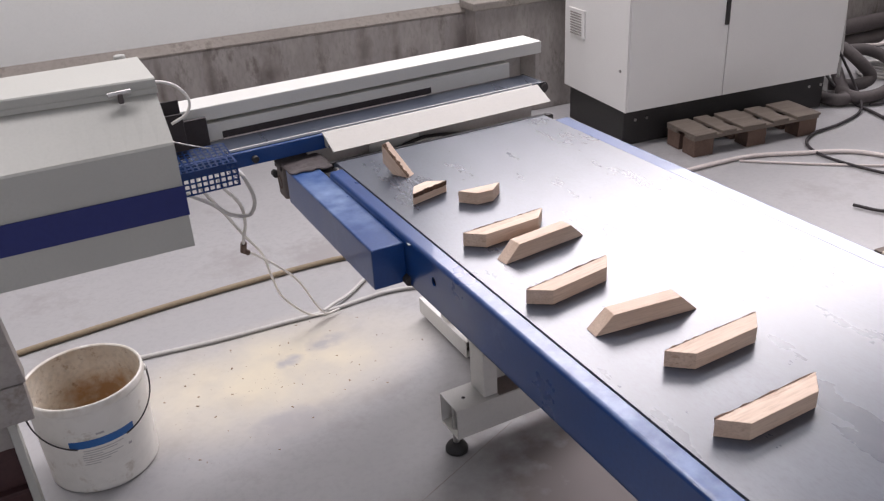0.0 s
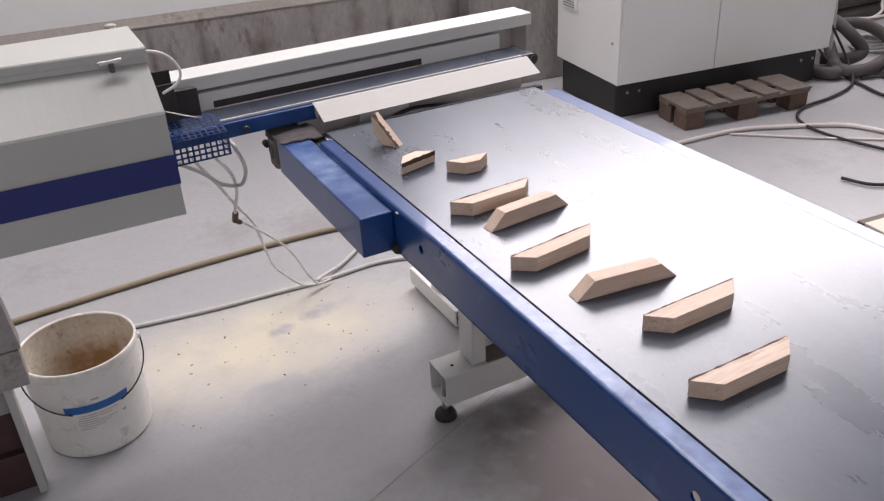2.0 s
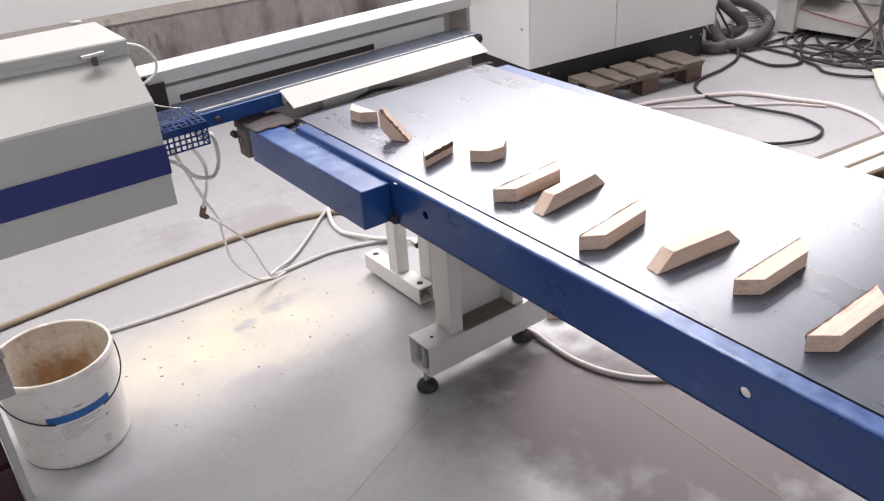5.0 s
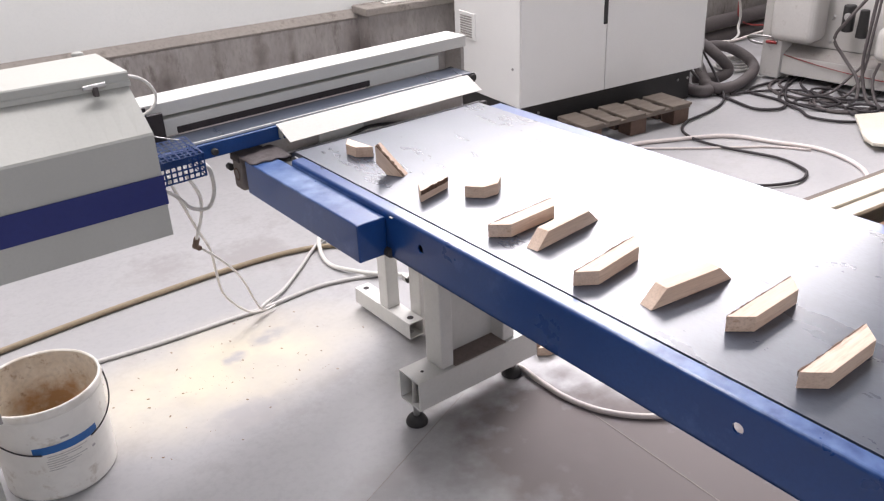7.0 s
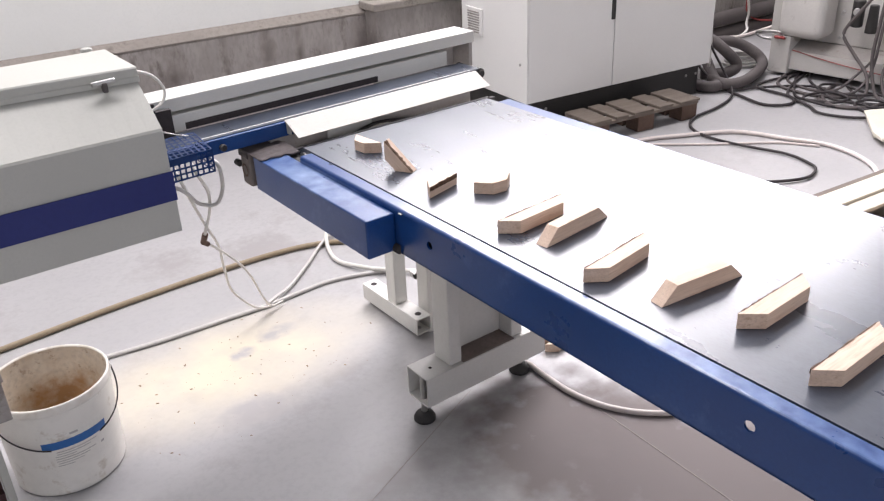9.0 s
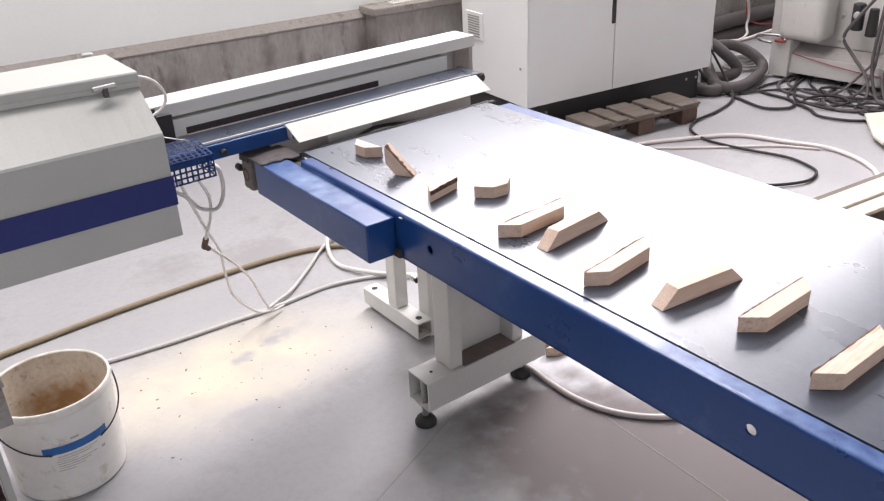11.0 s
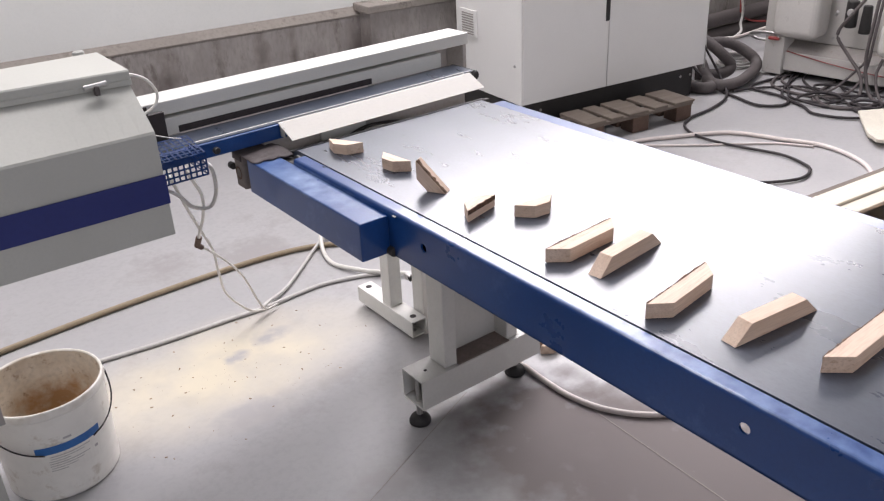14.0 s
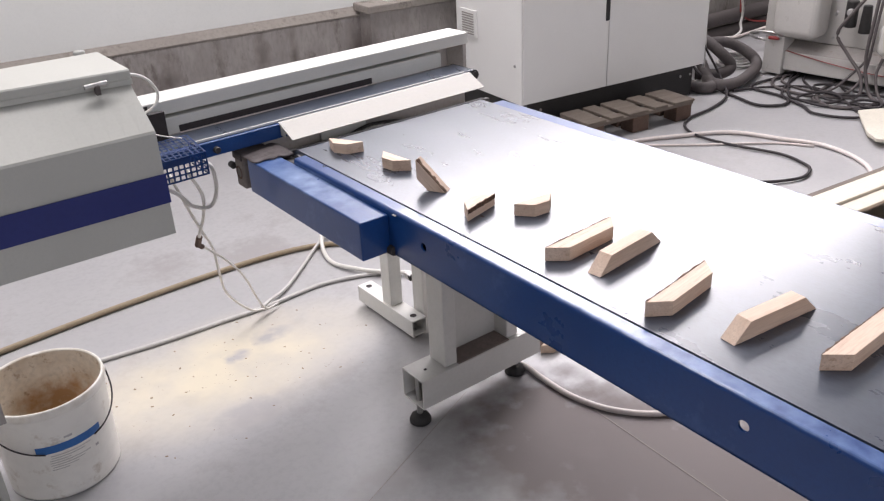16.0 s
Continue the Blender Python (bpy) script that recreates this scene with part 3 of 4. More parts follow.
def build_infeed():
    c = thing("infeed_conveyor", "infeed conveyor with pale cover beam, dark belt and blue rail", "conveyor", INFEED)
    part("cover_beam", box((-0.235, 0.835, 0.879), (0.865, 0.932, 0.915), 0.003), M_BEAM, c, "pale grey cover beam")
    bm = box((0.848, 0.842, 0.775), (0.862, 0.925, 0.880), 0.002)
    box((0.748, 0.925, 0.775), (0.862, 0.933, 0.880), 0.002, bm=bm)
    # darker grey puts the shade inside the beam's open end into the paint
    part("beam_bracket", bm, M_SHADE, c)
    # the fence is a pusher: it slides over the belt to throw each offcut off it
    pusher = part("pusher", box((-0.215, 0.828, 0.828), (0.745, 0.930, 0.872), 0.0015), M_BEAM, c, "pale grey sliding pusher")
    part("push_bracket", box((-0.240, 0.802, 0.806), (-0.165, 0.815, 0.898), 0.001), M_SLOT, pusher)
    # proud dark strip stands in for the shaded gap below the pusher
    part("slot", box((-0.125, 0.8245, 0.8305), (0.478, 0.829, 0.8475), 0.0008), M_SLOT, pusher, "near-black strip painted as the shaded slot along the pusher")
    part("wear_strip", box((-0.125, 0.822, 0.8275), (0.46, 0.828, 0.8305), 0.0005), M_PINK, pusher)
    # near-black sheet closing the back below the cover beam
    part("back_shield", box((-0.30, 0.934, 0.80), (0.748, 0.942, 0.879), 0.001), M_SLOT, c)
    part("belt", box((-0.75, 0.728, 0.818), (0.795, 0.829, 0.827), 0.003), M_BELT, c, "dark rubber infeed belt")
    part("end_roller", cyl((0.795, 0.726, 0.810), (0.795, 0.835, 0.810), 0.0165), M_RUBBER, c)
    part("roller_cap", cyl((0.795, 0.720, 0.810), (0.795, 0.7265, 0.810), 0.0125, bevel=0.002), M_RUST, c)
    part("side_rail", box((-0.75, 0.714, 0.783), (0.755, 0.727, 0.822), 0.003), M_BLUE, c, "blue enamelled rail")
    part("edge_strip", box((-0.75, 0.7275, 0.822), (0.755, 0.7325, 0.8285), 0.001), M_BEAM, c)
    part("knob", cyl((-0.085, 0.714, 0.800), (-0.085, 0.700, 0.800), 0.009, bevel=0.003), M_BLACK, c, "black clamping knob")
    part("slide_guard", prism([(0.650, 0.792), (0.716, 0.824), (0.7165, 0.827), (0.712, 0.8265), (0.647, 0.7945)], 0.098, 0.764, "x"), M_SLIDE, c, "pale slanted sheet-metal slide")
    part("slide_bracket", box((0.101, 0.69, 0.79), (0.103, 0.714, 0.818), 0.0005), M_GREY, c)
    # darker paint puts the shade below the slide into the beam
    part("under_beam", box((0.06, 0.735, 0.70), (0.76, 0.82, 0.786), 0.004), M_SHADE, c)
    part("trim_plate", box((0.23, 0.726, 0.70), (0.38, 0.733, 0.778), 0.002), M_BEAM, c)
    for x in (0.56, 0.70):
        part("leg", box((x, 0.745, -0.0475), (x + 0.06, 0.805, 0.705), 0.004), M_LEG, c)
    return pusher


# ---- saw hood ----
HOOD = pose(-0.345, 0.428, 0, 0, 0, -0.5)


def build_hood():
    c = thing("saw_machine", "pale grey saw machine hood with a broad blue stripe", "machine", HOOD)
    x0 = -1.43
    skew = 0.130
    near = [(0.0, 0.748), (0.0, 0.972), (0.003, 0.977), (0.104, 1.053), (0.345, 1.053), (0.345, 0.748), (0.335, 0.748), (0.335, 1.045), (0.108, 1.045), (0.008, 0.970), (0.008, 0.748)]
    away = [(y + (skew if 0.05 < y < 0.2 else 0), z) for y, z in near]
    part("hood", loft([(x0, y, z) for y, z in away], [(0.0, y, z) for y, z in near]), M_PALE, c, "pale grey folded sheet-metal hood")
    part("side_plate", prism([(0.008, 0.75), (0.008, 0.97), (0.108, 1.045), (0.26, 1.045), (0.26, 0.75)], -0.006, -0.002, "x"), M_PALE, c)
    part("stripe", box((x0, -0.0045, 0.821), (0.002, -0.0020, 0.885), 0), M_NAVY, c, "broad dark blue stripe")
    def slab(y, depth, z0, z1, x1):
        ends = [[(x, y + q + d, z) for d, z in ((0, z0), (0, z1 - 0.003), (0.003, z1), (depth - q - 0.003, z1), (depth - q, z1 - 0.003), (depth - q, z0))] for x, q in ((x0, skew), (x1, 0.0))]
        return loft(*ends)
    lid = part("lid", slab(0.102, 0.216, 1.055, 1.084, 0.003), M_PALE, c, "pale hinged lid")
    part("lid_lip", slab(0.0995, 0.078, 1.0535, 1.0665, 0.004), M_PALE, lid)
    latch = part("latch", cyl((-0.095, 0.092, 1.066), (-0.048, 0.092, 1.068), 0.0058, bevel=0.002), M_STEEL, c, "steel toggle latch")
    part("latch_hook", box((-0.076, 0.082, 1.048), (-0.066, 0.0975, 1.068), 0.002), M_CORR, latch, "dark latch hook")
    part("cap_nut", cyl((-0.032, 0.332, 1.050), (-0.032, 0.332, 1.090), 0.013, bevel=0.004), M_GREY, c)
    part("stand", box((x0, 0.04, 0.0), (-0.83, 0.32, 0.75), 0.004), M_GREY, c)
    # air line that loops out of the lid
    part("air_line", hose([(-0.017, 0.153, 1.062), (0.018, 0.158, 1.060), (0.052, 0.163, 1.042), (0.072, 0.168, 1.008), (0.062, 0.173, 0.978), (0.028, 0.178, 0.960)], 0.0034), M_TUBE, c, "white plastic air line")
    # near-black sheets put in for the shade in the infeed tunnel's mouth
    part("chip_shield", box((0.0, 0.223, 0.86), (0.060, 0.229, 0.965), 0.001), M_SLOT, c)
    part("chip_shield", box((0.0, 0.340, 0.85), (0.075, 0.344, 0.965), 0.001), M_SLOT, c)
    part("lever", hose([(0.010, 0.118, 0.942), (0.055, 0.118, 0.922), (0.090, 0.118, 0.909)], 0.0014), M_STEEL, c)
    return c


def build_mesh_guard():
    g = thing("perforated_guard", "dark blue perforated metal guard under the hood", "guard", INFEED)
    def grid(w, h, nx, nz, bar, name, m):
        """A sheet with a square hole in every cell, one connected mesh with thickness."""
        xs = [v for i in range(nx + 1) for v in (w * i / nx - bar, w * i / nx + bar)]
        zs = [v for i in range(nz + 1) for v in (h * i / nz - bar, h * i / nz + bar)]
        bm = bmesh.new()
        vs = [[bm.verts.new((x, 0, z)) for z in zs] for x in xs]
        for i in range(len(xs) - 1):
            for k in range(len(zs) - 1):
                if i % 2 == 0 or k % 2 == 0:
                    bm.faces.new((vs[i][k], vs[i + 1][k], vs[i + 1][k + 1], vs[i][k + 1]))
        bmesh.ops.solidify(bm, geom=list(bm.faces), thickness=0.0015)
        part(name, bm, M_BLUE, g, "blue perforated sheet", m)
    grid(0.140, 0.053, 10, 4, 0.0023, "front_sheet", pose(-0.300, 0.600, 0.789))
    grid(0.140, 0.098, 10, 7, 0.0023, "top_sheet", pose(-0.300, 0.601, 0.844, -80, 0, 0))
    grid(0.095, 0.053, 7, 4, 0.0023, "end_sheet", pose(-0.160, 0.600, 0.789, 0, 0, 90))
    return g


build_hall()
build_conveyor()
PUSHER = build_infeed()
build_hood()
build_mesh_guard()
# ---- control cabinet and pallet ----


def build_cabinet():
    c = thing("control_cabinet", "tall pale grey two-door control cabinet on a black plinth", "cabinet", pose(1.990, 1.888, 0, 0, 0, -6.2) @ Matrix.Scale(0.976, 4))
    part("body", box((0.0, 0.018, 0.196), (1.347, 0.625, 1.45), 0.004), M_CAB, c)
    part("door", box((0.010, 0.0, 0.198), (0.581, 0.018, 1.445), 0.003), M_CAB, c)
    part("corner_strip", box((0.0, 0.002, 0.196), (0.0085, 0.020, 1.45), 0.002), M_CAB, c)
    d = part("door", box((0.586, 0.0, 0.198), (1.345, 0.018, 1.445), 0.003), M_CAB, c)
    h = part("handle", box((0.556, -0.006, 0.563), (0.582, 0.002, 0.84), 0.003), M_BLACK, c, "black recessed swing handle")
    v = part("vent", box((-0.010, 0.405, 0.485), (0.0, 0.565, 0.632), 0.002), M_CAB, c, "ivory louvred vent grille")
    for k in range(9):
        part("slat", box((-0.0135, 0.432, 0.499 + k * 0.0136), (-0.0095, 0.545, 0.5055 + k * 0.0136), 0.001), M_SHADE, v)
    part("plinth", box((0.03, 0.06, 0.0), (1.322, 0.61, 0.196), 0.004), M_BLACK, c, "black steel plinth")
    for x in (0.10, 0.17, 1.22, 1.30):
        part("bolt", cyl((x, 0.0605, 0.13), (x, 0.056, 0.13), 0.008, seg=10), M_STEEL, c)
    part("lock", cyl((0.0, 0.06, 0.398), (-0.006, 0.06, 0.398), 0.007, seg=12), M_STEEL, c)


def build_pallet():
    p = thing("pallet", "weathered wooden pallet pushed against the cabinet plinth", "pallet", pose(2.190, 1.610, 0, 0, 0, -7.5))
    w, dep = 0.735, 0.235
    edges = [(0.0, 0.123), (0.155, 0.237), (0.275, 0.408), (0.452, 0.548), (0.592, w)]
    rnd = random.Random(5)
    for a, b in edges:
        m = Matrix.Translation(((a + b) / 2, dep / 2, 0.1075)) @ Matrix.Rotation(rnd.uniform(-0.012, 0.012), 4, "Z")
        part("deck_board", box(((a - b) / 2, -dep / 2 + rnd.uniform(-0.006, 0.003), -0.0075), ((b - a) / 2, dep / 2 + rnd.uniform(-0.008, 0.004), 0.0075), 0.003, m), M_PALLET, p)
    part("stringer_board", box((0.0, 0.006, 0.083), (w, 0.085, 0.0995), 0.002), M_PALLET, p)
    part("stringer_board", box((0.0, dep - 0.085, 0.083), (w, dep, 0.0995), 0.002), M_PALLET, p)
    for x in (0.006, 0.312, 0.619):
        part("block", box((x, 0.008, 0.0), (x + 0.11, 0.105, 0.083), 0.003), M_BLOCK, p)
        part("block", box((x, dep - 0.10, 0.0), (x + 0.11, dep, 0.083), 0.003), M_BLOCK, p)


# ---- bucket with sawdust ----


def build_bucket():
    b = thing("bucket", "dirty white plastic bucket with wire handle and sawdust smears", "bucket", pose(-0.634, 0.834, 0.0, 0, 0, 0) @ Matrix.Scale(1.025, 4))
    part("shell", lathe([(0.02, 0.0), (0.130, 0.0), (0.136, 0.006), (0.1362, 0.013), (0.1364, 0.02), (0.1432, 0.240), (0.1434, 0.246), (0.1435, 0.248), (0.1470, 0.249), (0.1485, 0.255), (0.148, 0.269), (0.146, 0.273), (0.1425, 0.273), (0.1405, 0.269)], 64), M_BUCKET, b, "white plastic wall with rolled rim")
    part("lining", lathe([(0.1407, 0.269), (0.1335, 0.02), (0.09, 0.012), (0.001, 0.012)], 64), M_BUCKET_IN, b, "inner wall smeared with brown sawdust")
    bm = lathe([(0.1352, 0.085), (0.11, 0.074), (0.085, 0.066), (0.055, 0.072), (0.03, 0.066), (0.001, 0.068)], 40)
    for v in bm.verts:
        v.co.z += 0.012 * noise.noise(v.co * 28) + 0.03 * v.co.x
    part("sawdust_fill", bm, M_DUST, b, "heap of brown sawdust")
    # printed label: paper patch, blue band and grey print, laid on the tapered wall
    def patch(name, a0, a1, z0, z1, lift, material, label="", par=None, skew=0.0):
        bm = bmesh.new()
        n = 14
        cols = []
        for k in range(n + 1):
            a = radians(a0 + (a1 - a0) * k / n)
            col = []
            for z in (z0, z1):
                r = 0.136 + 0.0075 * (z - 0.006) / 0.242 + lift
                col.append(bm.verts.new((r * math.cos(a), r * math.sin(a), z + skew * k / n)))
            cols.append(col)
        for p, q in zip(cols, cols[1:]):
            bm.faces.new((p[0], q[0], q[1], p[1]))
        return part(name, bm, material, par or b, label)
    lab = patch("label", 244, 303, 0.085, 0.195, 0.0005, M_BUCKET, "pale printed label")
    patch("label_band", 240, 306, 0.148, 0.171, 0.0012, M_LABEL, "blue band", lab)
    for z, a0, a1 in ((0.138, 252, 292), (0.131, 252, 285), (0.124, 250, 270), (0.117, 250, 290), (0.110, 250, 283), (0.103, 251, 276), (0.096, 250, 266)):
        patch("print_bar", a0, a1, z, z + 0.0022, 0.0011, M_INK, "", lab)
    patch("print_bar", 268, 276, 0.181, 0.187, 0.0011, M_INK, "", lab)
    patch("print_bar", 296, 300, 0.112, 0.119, 0.0011, M_INK, "", lab)
    for a in (182, 2):
        e = radians(a)
        part("handle_lug", cyl((0.1435 * math.cos(e), 0.1435 * math.sin(e), 0.239), (0.153 * math.cos(e), 0.153 * math.sin(e), 0.239), 0.009, bevel=0.002), M_BUCKET, b)
    line = []
    for k in range(17):
        a = radians(182 + 180 * k / 16)
        drop = 0.239 - 0.088 * math.sin(math.pi * k / 16) ** 0.75
        r = 0.153 + 0.001 * math.sin(math.pi * k / 16)
        line.append((r * math.cos(a), r * math.sin(a), drop))
    for piece in (line[:7], line[10:]):
        part("handle_wire", hose(piece, 0.0021, 3, 6), M_CABLE, b, "dark bent handle wire without its grip")


# ---- machine corner beside the bucket ----


def build_side_machine():
    c = thing("side_machine", "grey machine frame with a dark open base beside the bucket", "machine", pose(-0.012, 0.022, 0))
    part("upper_panel", prism([(-1.9, 0.430), (-0.732, 0.430), (-0.746, 0.61), (-1.9, 0.61)], 0.60, 0.66, "y", 0.002), M_SHADE, c)
    part("shelf_panel", box((-1.9, 0.595, 0.332), (-0.738, 0.655, 0.429), 0.002), M_SHADE, c)
    part("side_column", box((-0.800, 0.61, 0.0), (-0.781, 0.66, 0.332), 0.002), M_PALE, c)
    part("front_panel", box((-1.9, 0.635, 0.245), (-0.801, 0.65, 0.332), 0.002), M_SHADE, c)
    part("base_box", box((-1.9, 0.645, 0.0), (-0.802, 0.68, 0.244), 0.002), M_DARKRED, c, "dark oxide-red open base")
    part("base_ledge", box((-1.9, 0.62, 0.118), (-0.802, 0.645, 0.130), 0.002), M_DARKRED, c)


# ---- wooden offcuts ----
BELT_Z = 0.8025


def build_block(base, top, h, w, bark, seed):
    """A bar with both ends cut at an angle: long face along x at y = 0, short face at y = -h, thickness along z."""
    o = thing("wood_offcut", "short pale hardwood offcut with slanted cut ends and dark bark edge" if base < 0.15 else "long pale hardwood offcut with slanted cut ends and dark bark edge", "wood offcut", group="wood offcuts on the belt")
    e = (base - top) / 2
    part("bar", prism([(0, 0), (base, 0), (base - e, -h), (e, -h)], 0, w, "z", 0.0008), M_WOOD, o)
    rnd = random.Random(seed)
    bm = bmesh.new()
    n = 22
    lo, hi = [], []
    for k in range(n + 1):
        x = base * (0.01 + 0.98 * k / n)
        z0, z1 = (w - (0.0085 if base < 0.15 else 0.004) - rnd.random() * (0.002 if base < 0.15 else 0.006), w - 0.0004 + rnd.random() ** 2 * 0.0016) if bark == "top" else (0.001, 0.006 + rnd.random() * 0.006)
        d = 0.0008 + rnd.random() ** 2 * 0.0024
        lo.append([bm.verts.new((x, q, z0)) for q in (-0.001, d)])
        hi.append([bm.verts.new((x, q, z1)) for q in (-0.001, d)])
    for k in range(n):
        bm.faces.new((lo[k][1], hi[k][1], hi[k + 1][1], lo[k + 1][1]))
        bm.faces.new((hi[k][1], hi[k][0], hi[k + 1][0], hi[k + 1][1]))
        bm.faces.new((lo[k][0], lo[k][1], lo[k + 1][1], lo[k + 1][0]))
    bmesh.ops.recalc_face_normals(bm, faces=bm.faces)
    part("bark_edge", bm, M_BARK, o, "dark strip of bark")
    return o


# belt advance in metres at each time
ADVANCE = [(0.0, 0.0), (2.0, 0.0), (2.42, 0.0), (2.5, 0.014), (2.6, 0.052), (2.7, 0.095), (2.8, 0.124), (2.9, 0.140), (3.0, 0.146), (3.2, 0.141), (3.5, 0.138), (5.0, 0.138), (8.0, 0.138), (12.0, 0.138),
           (12.68, 0.138), (12.8, 0.168), (12.9, 0.218), (13.0, 0.262), (13.1, 0.279), (13.2, 0.284), (13.4, 0.284), (14.5, 0.284), (16.0, 0.284)]


def advance(t):
    for (a, u), (b, v) in zip(ADVANCE, ADVANCE[1:]):
        if t <= b:
            return u + (v - u) * (t - a) / (b - a)
    return ADVANCE[-1][1]


FLAT = lambda x, y, yaw: pose(x, y, BELT_Z, 0, 0, yaw)
UPRIGHT = lambda x, y, yaw: pose(x, y, BELT_Z, -90, 0, yaw)
LONG, SHORT = (0.186, 0.122, 0.031, 0.027), (0.096, 0.036, 0.030, 0.026)
# poses of the bars that ride on the belt, with the belt advanced by 0.138
RIDERS = [
    (LONG, "top", FLAT(0.074, -0.122, 3.9)),
    (LONG, "top", UPRIGHT(0.102, -0.229, 6.3)),
    (LONG, "top", FLAT(0.058, -0.363, 8.0)),
    (LONG, "top", UPRIGHT(0.093, -0.503, -6.1)),
    (LONG, "top", FLAT(0.128, -0.616, 2.5)),
    (LONG, "top", FLAT(0.079, -0.766, 1.6)),
    (SHORT, "top", FLAT(0.171, 0.126, -164.9)),
    (SHORT, "low", FLAT(0.164, 0.060, -4.5)),
]
BLOCKS = []


def build_blocks():
    for k, (size, bark, m) in enumerate(RIDERS):
        BLOCKS.append((build_block(*size, bark, k), m))


def standing(advanced, elevation):
    """The offcut that stands on its slanted end; it rocks on the belt when the belt starts."""
    m = Vector((-0.46, 0.888, 0)).normalized()
    up = Vector((0, 0, 1))
    n = m.cross(up)
    e = radians(elevation)
    x = m * math.cos(e) + up * math.sin(e)
    y = n.cross(x)
    base, top, h, w = SHORT
    corners = [(0, 0), (base, 0), (base - 0.03, -h), (0.03, -h)]
    low = min((x * a + y * b).z for a, b in corners)
    # the short-face corner stays over its spot on the belt
    s = x * 0.03 - y * h
    spot = Vector((0.134, 0.245, 0)) + m * 0.0424
    q = spot - Vector((s.x, s.y, 0))
    r = Matrix((x, y, n)).transposed().to_4x4()
    return Matrix.Translation((q.x, q.y + 0.138 - advanced, BELT_Z - low)) @ r


ROCK = [(0.0, 45), (2.42, 45), (2.5, 43), (2.6, 25), (2.7, -14), (2.8, -10), (2.9, 16), (3.0, 41), (3.1, 45), (5.0, 45), (9.0, 45), (12.0, 45), (12.68, 45), (12.8, 22), (12.9, -16), (13.0, -14), (13.1, 18), (13.2, 45), (13.4, 45), (16.0, 45)]


def centred(x, y, z, rx, ry, rz):
    base, top, h, w = SHORT
    return pose(x, y, z, rx, ry, rz) @ Matrix.Translation((-base / 2, h / 2, -w / 2))


def settle(x, y, yaw, t, at):
    return centred(x, y - (advance(t) - at), BELT_Z + SHORT[3] / 2, 0, 0, yaw)


def motions():
    for ob, m in BLOCKS:
        walk(ob, [(t, Matrix.Translation((0, 0.138 - u, 0)) @ m) for t, u in ADVANCE])
    walk(STANDER, [(t, standing(advance(t), a)) for t, a in ROCK])
    strokes = [(0.0, 0), (2.4, 0), (2.5, .03), (2.6, .065), (2.7, .095), (2.8, .097), (2.9, .097), (3.0, .08), (3.1, .01), (3.2, 0), (6.0, 0), (12.0, 0), (12.6, 0), (12.7, .045), (12.8, .085), (12.9, .096), (13.0, .097), (13.1, .094), (13.2, .05), (13.3, .02), (13.4, 0), (16.0, 0)]
    walk(PUSHER, [(t, Matrix.Translation((0, -d, 0))) for t, d in strokes])
    # first offcut to slide out and drop on the belt
    z = 0.867
    rows = [(0.0, centred(-0.625, 0.695, z + 0.004, 0, 0, 2)), (1.8, centred(-0.625, 0.695, z + 0.004, 0, 0, 2)), (2.0, centred(-0.43, 0.701, z + 0.003, 0, 0, 2)), (2.1, centred(-0.304, 0.705, z + 0.002, 0, 0, 2)), (2.2, centred(-0.187, 0.711, z + 0.001, 0, 0, 0)), (2.3, centred(-0.08, 0.715, z, 0, 0, -5)),
            (2.4, centred(0.003, 0.709, z + 0.006, 0, -8, -13)), (2.5, centred(0.082, 0.682, 0.882, 20, 10, -31)), (2.6, centred(0.105, 0.610, 0.872, 35, 30, -51)), (2.7, centred(0.134, 0.490, 0.824, 8, 5, -75))]
    rows += [(t, settle(0.138, 0.449, -83, t, 0.138)) for t in (2.8, 2.9, 3.0, 3.2, 5.0, 8.0, 12.0, 12.68, 12.8, 12.9, 13.0, 13.1, 13.2, 13.4, 14.5, 16.0)]
    walk(FIRST_DROP, rows)
    rows = [(0.0, centred(-0.72, 0.692, z + 0.004, 0, 0, 2)), (6.0, centred(-0.72, 0.692, z + 0.004, 0, 0, 2)), (12.0, centred(-0.72, 0.692, z + 0.004, 0, 0, 2)), (12.2, centred(-0.46, 0.699, z + 0.003, 0, 0, 2)), (12.3, centred(-0.304, 0.705, z + 0.002, 0, 0, 2)), (12.4, centred(-0.178, 0.711, z + 0.001, 0, 0, 1)),
            (12.5, centred(-0.073, 0.719, z, 0, 0, -4)), (12.6, centred(-0.003, 0.718, z + 0.001, 0, -4, -9)), (12.7, centred(0.068, 0.698, 0.884, 10, -12, -21)), (12.8, centred(0.072, 0.592, 0.868, 48, 25, -36)), (12.9, centred(0.114, 0.515, 0.828, 24, -4, -41)), (13.0, centred(0.116, 0.492, 0.820, 8, -4, -53))]
    rows += [(t, settle(0.112, 0.476, -61, t, 0.284)) for t in (13.1, 13.2, 13.4, 14.5, 16.0)]
    walk(SECOND_DROP, rows)


# ---- hoses, lines and cables ----


def line_thing(name, label, category, points, r, material, **kw):
    return tagged(part(name, hose(points, r, **kw), material), label, category)


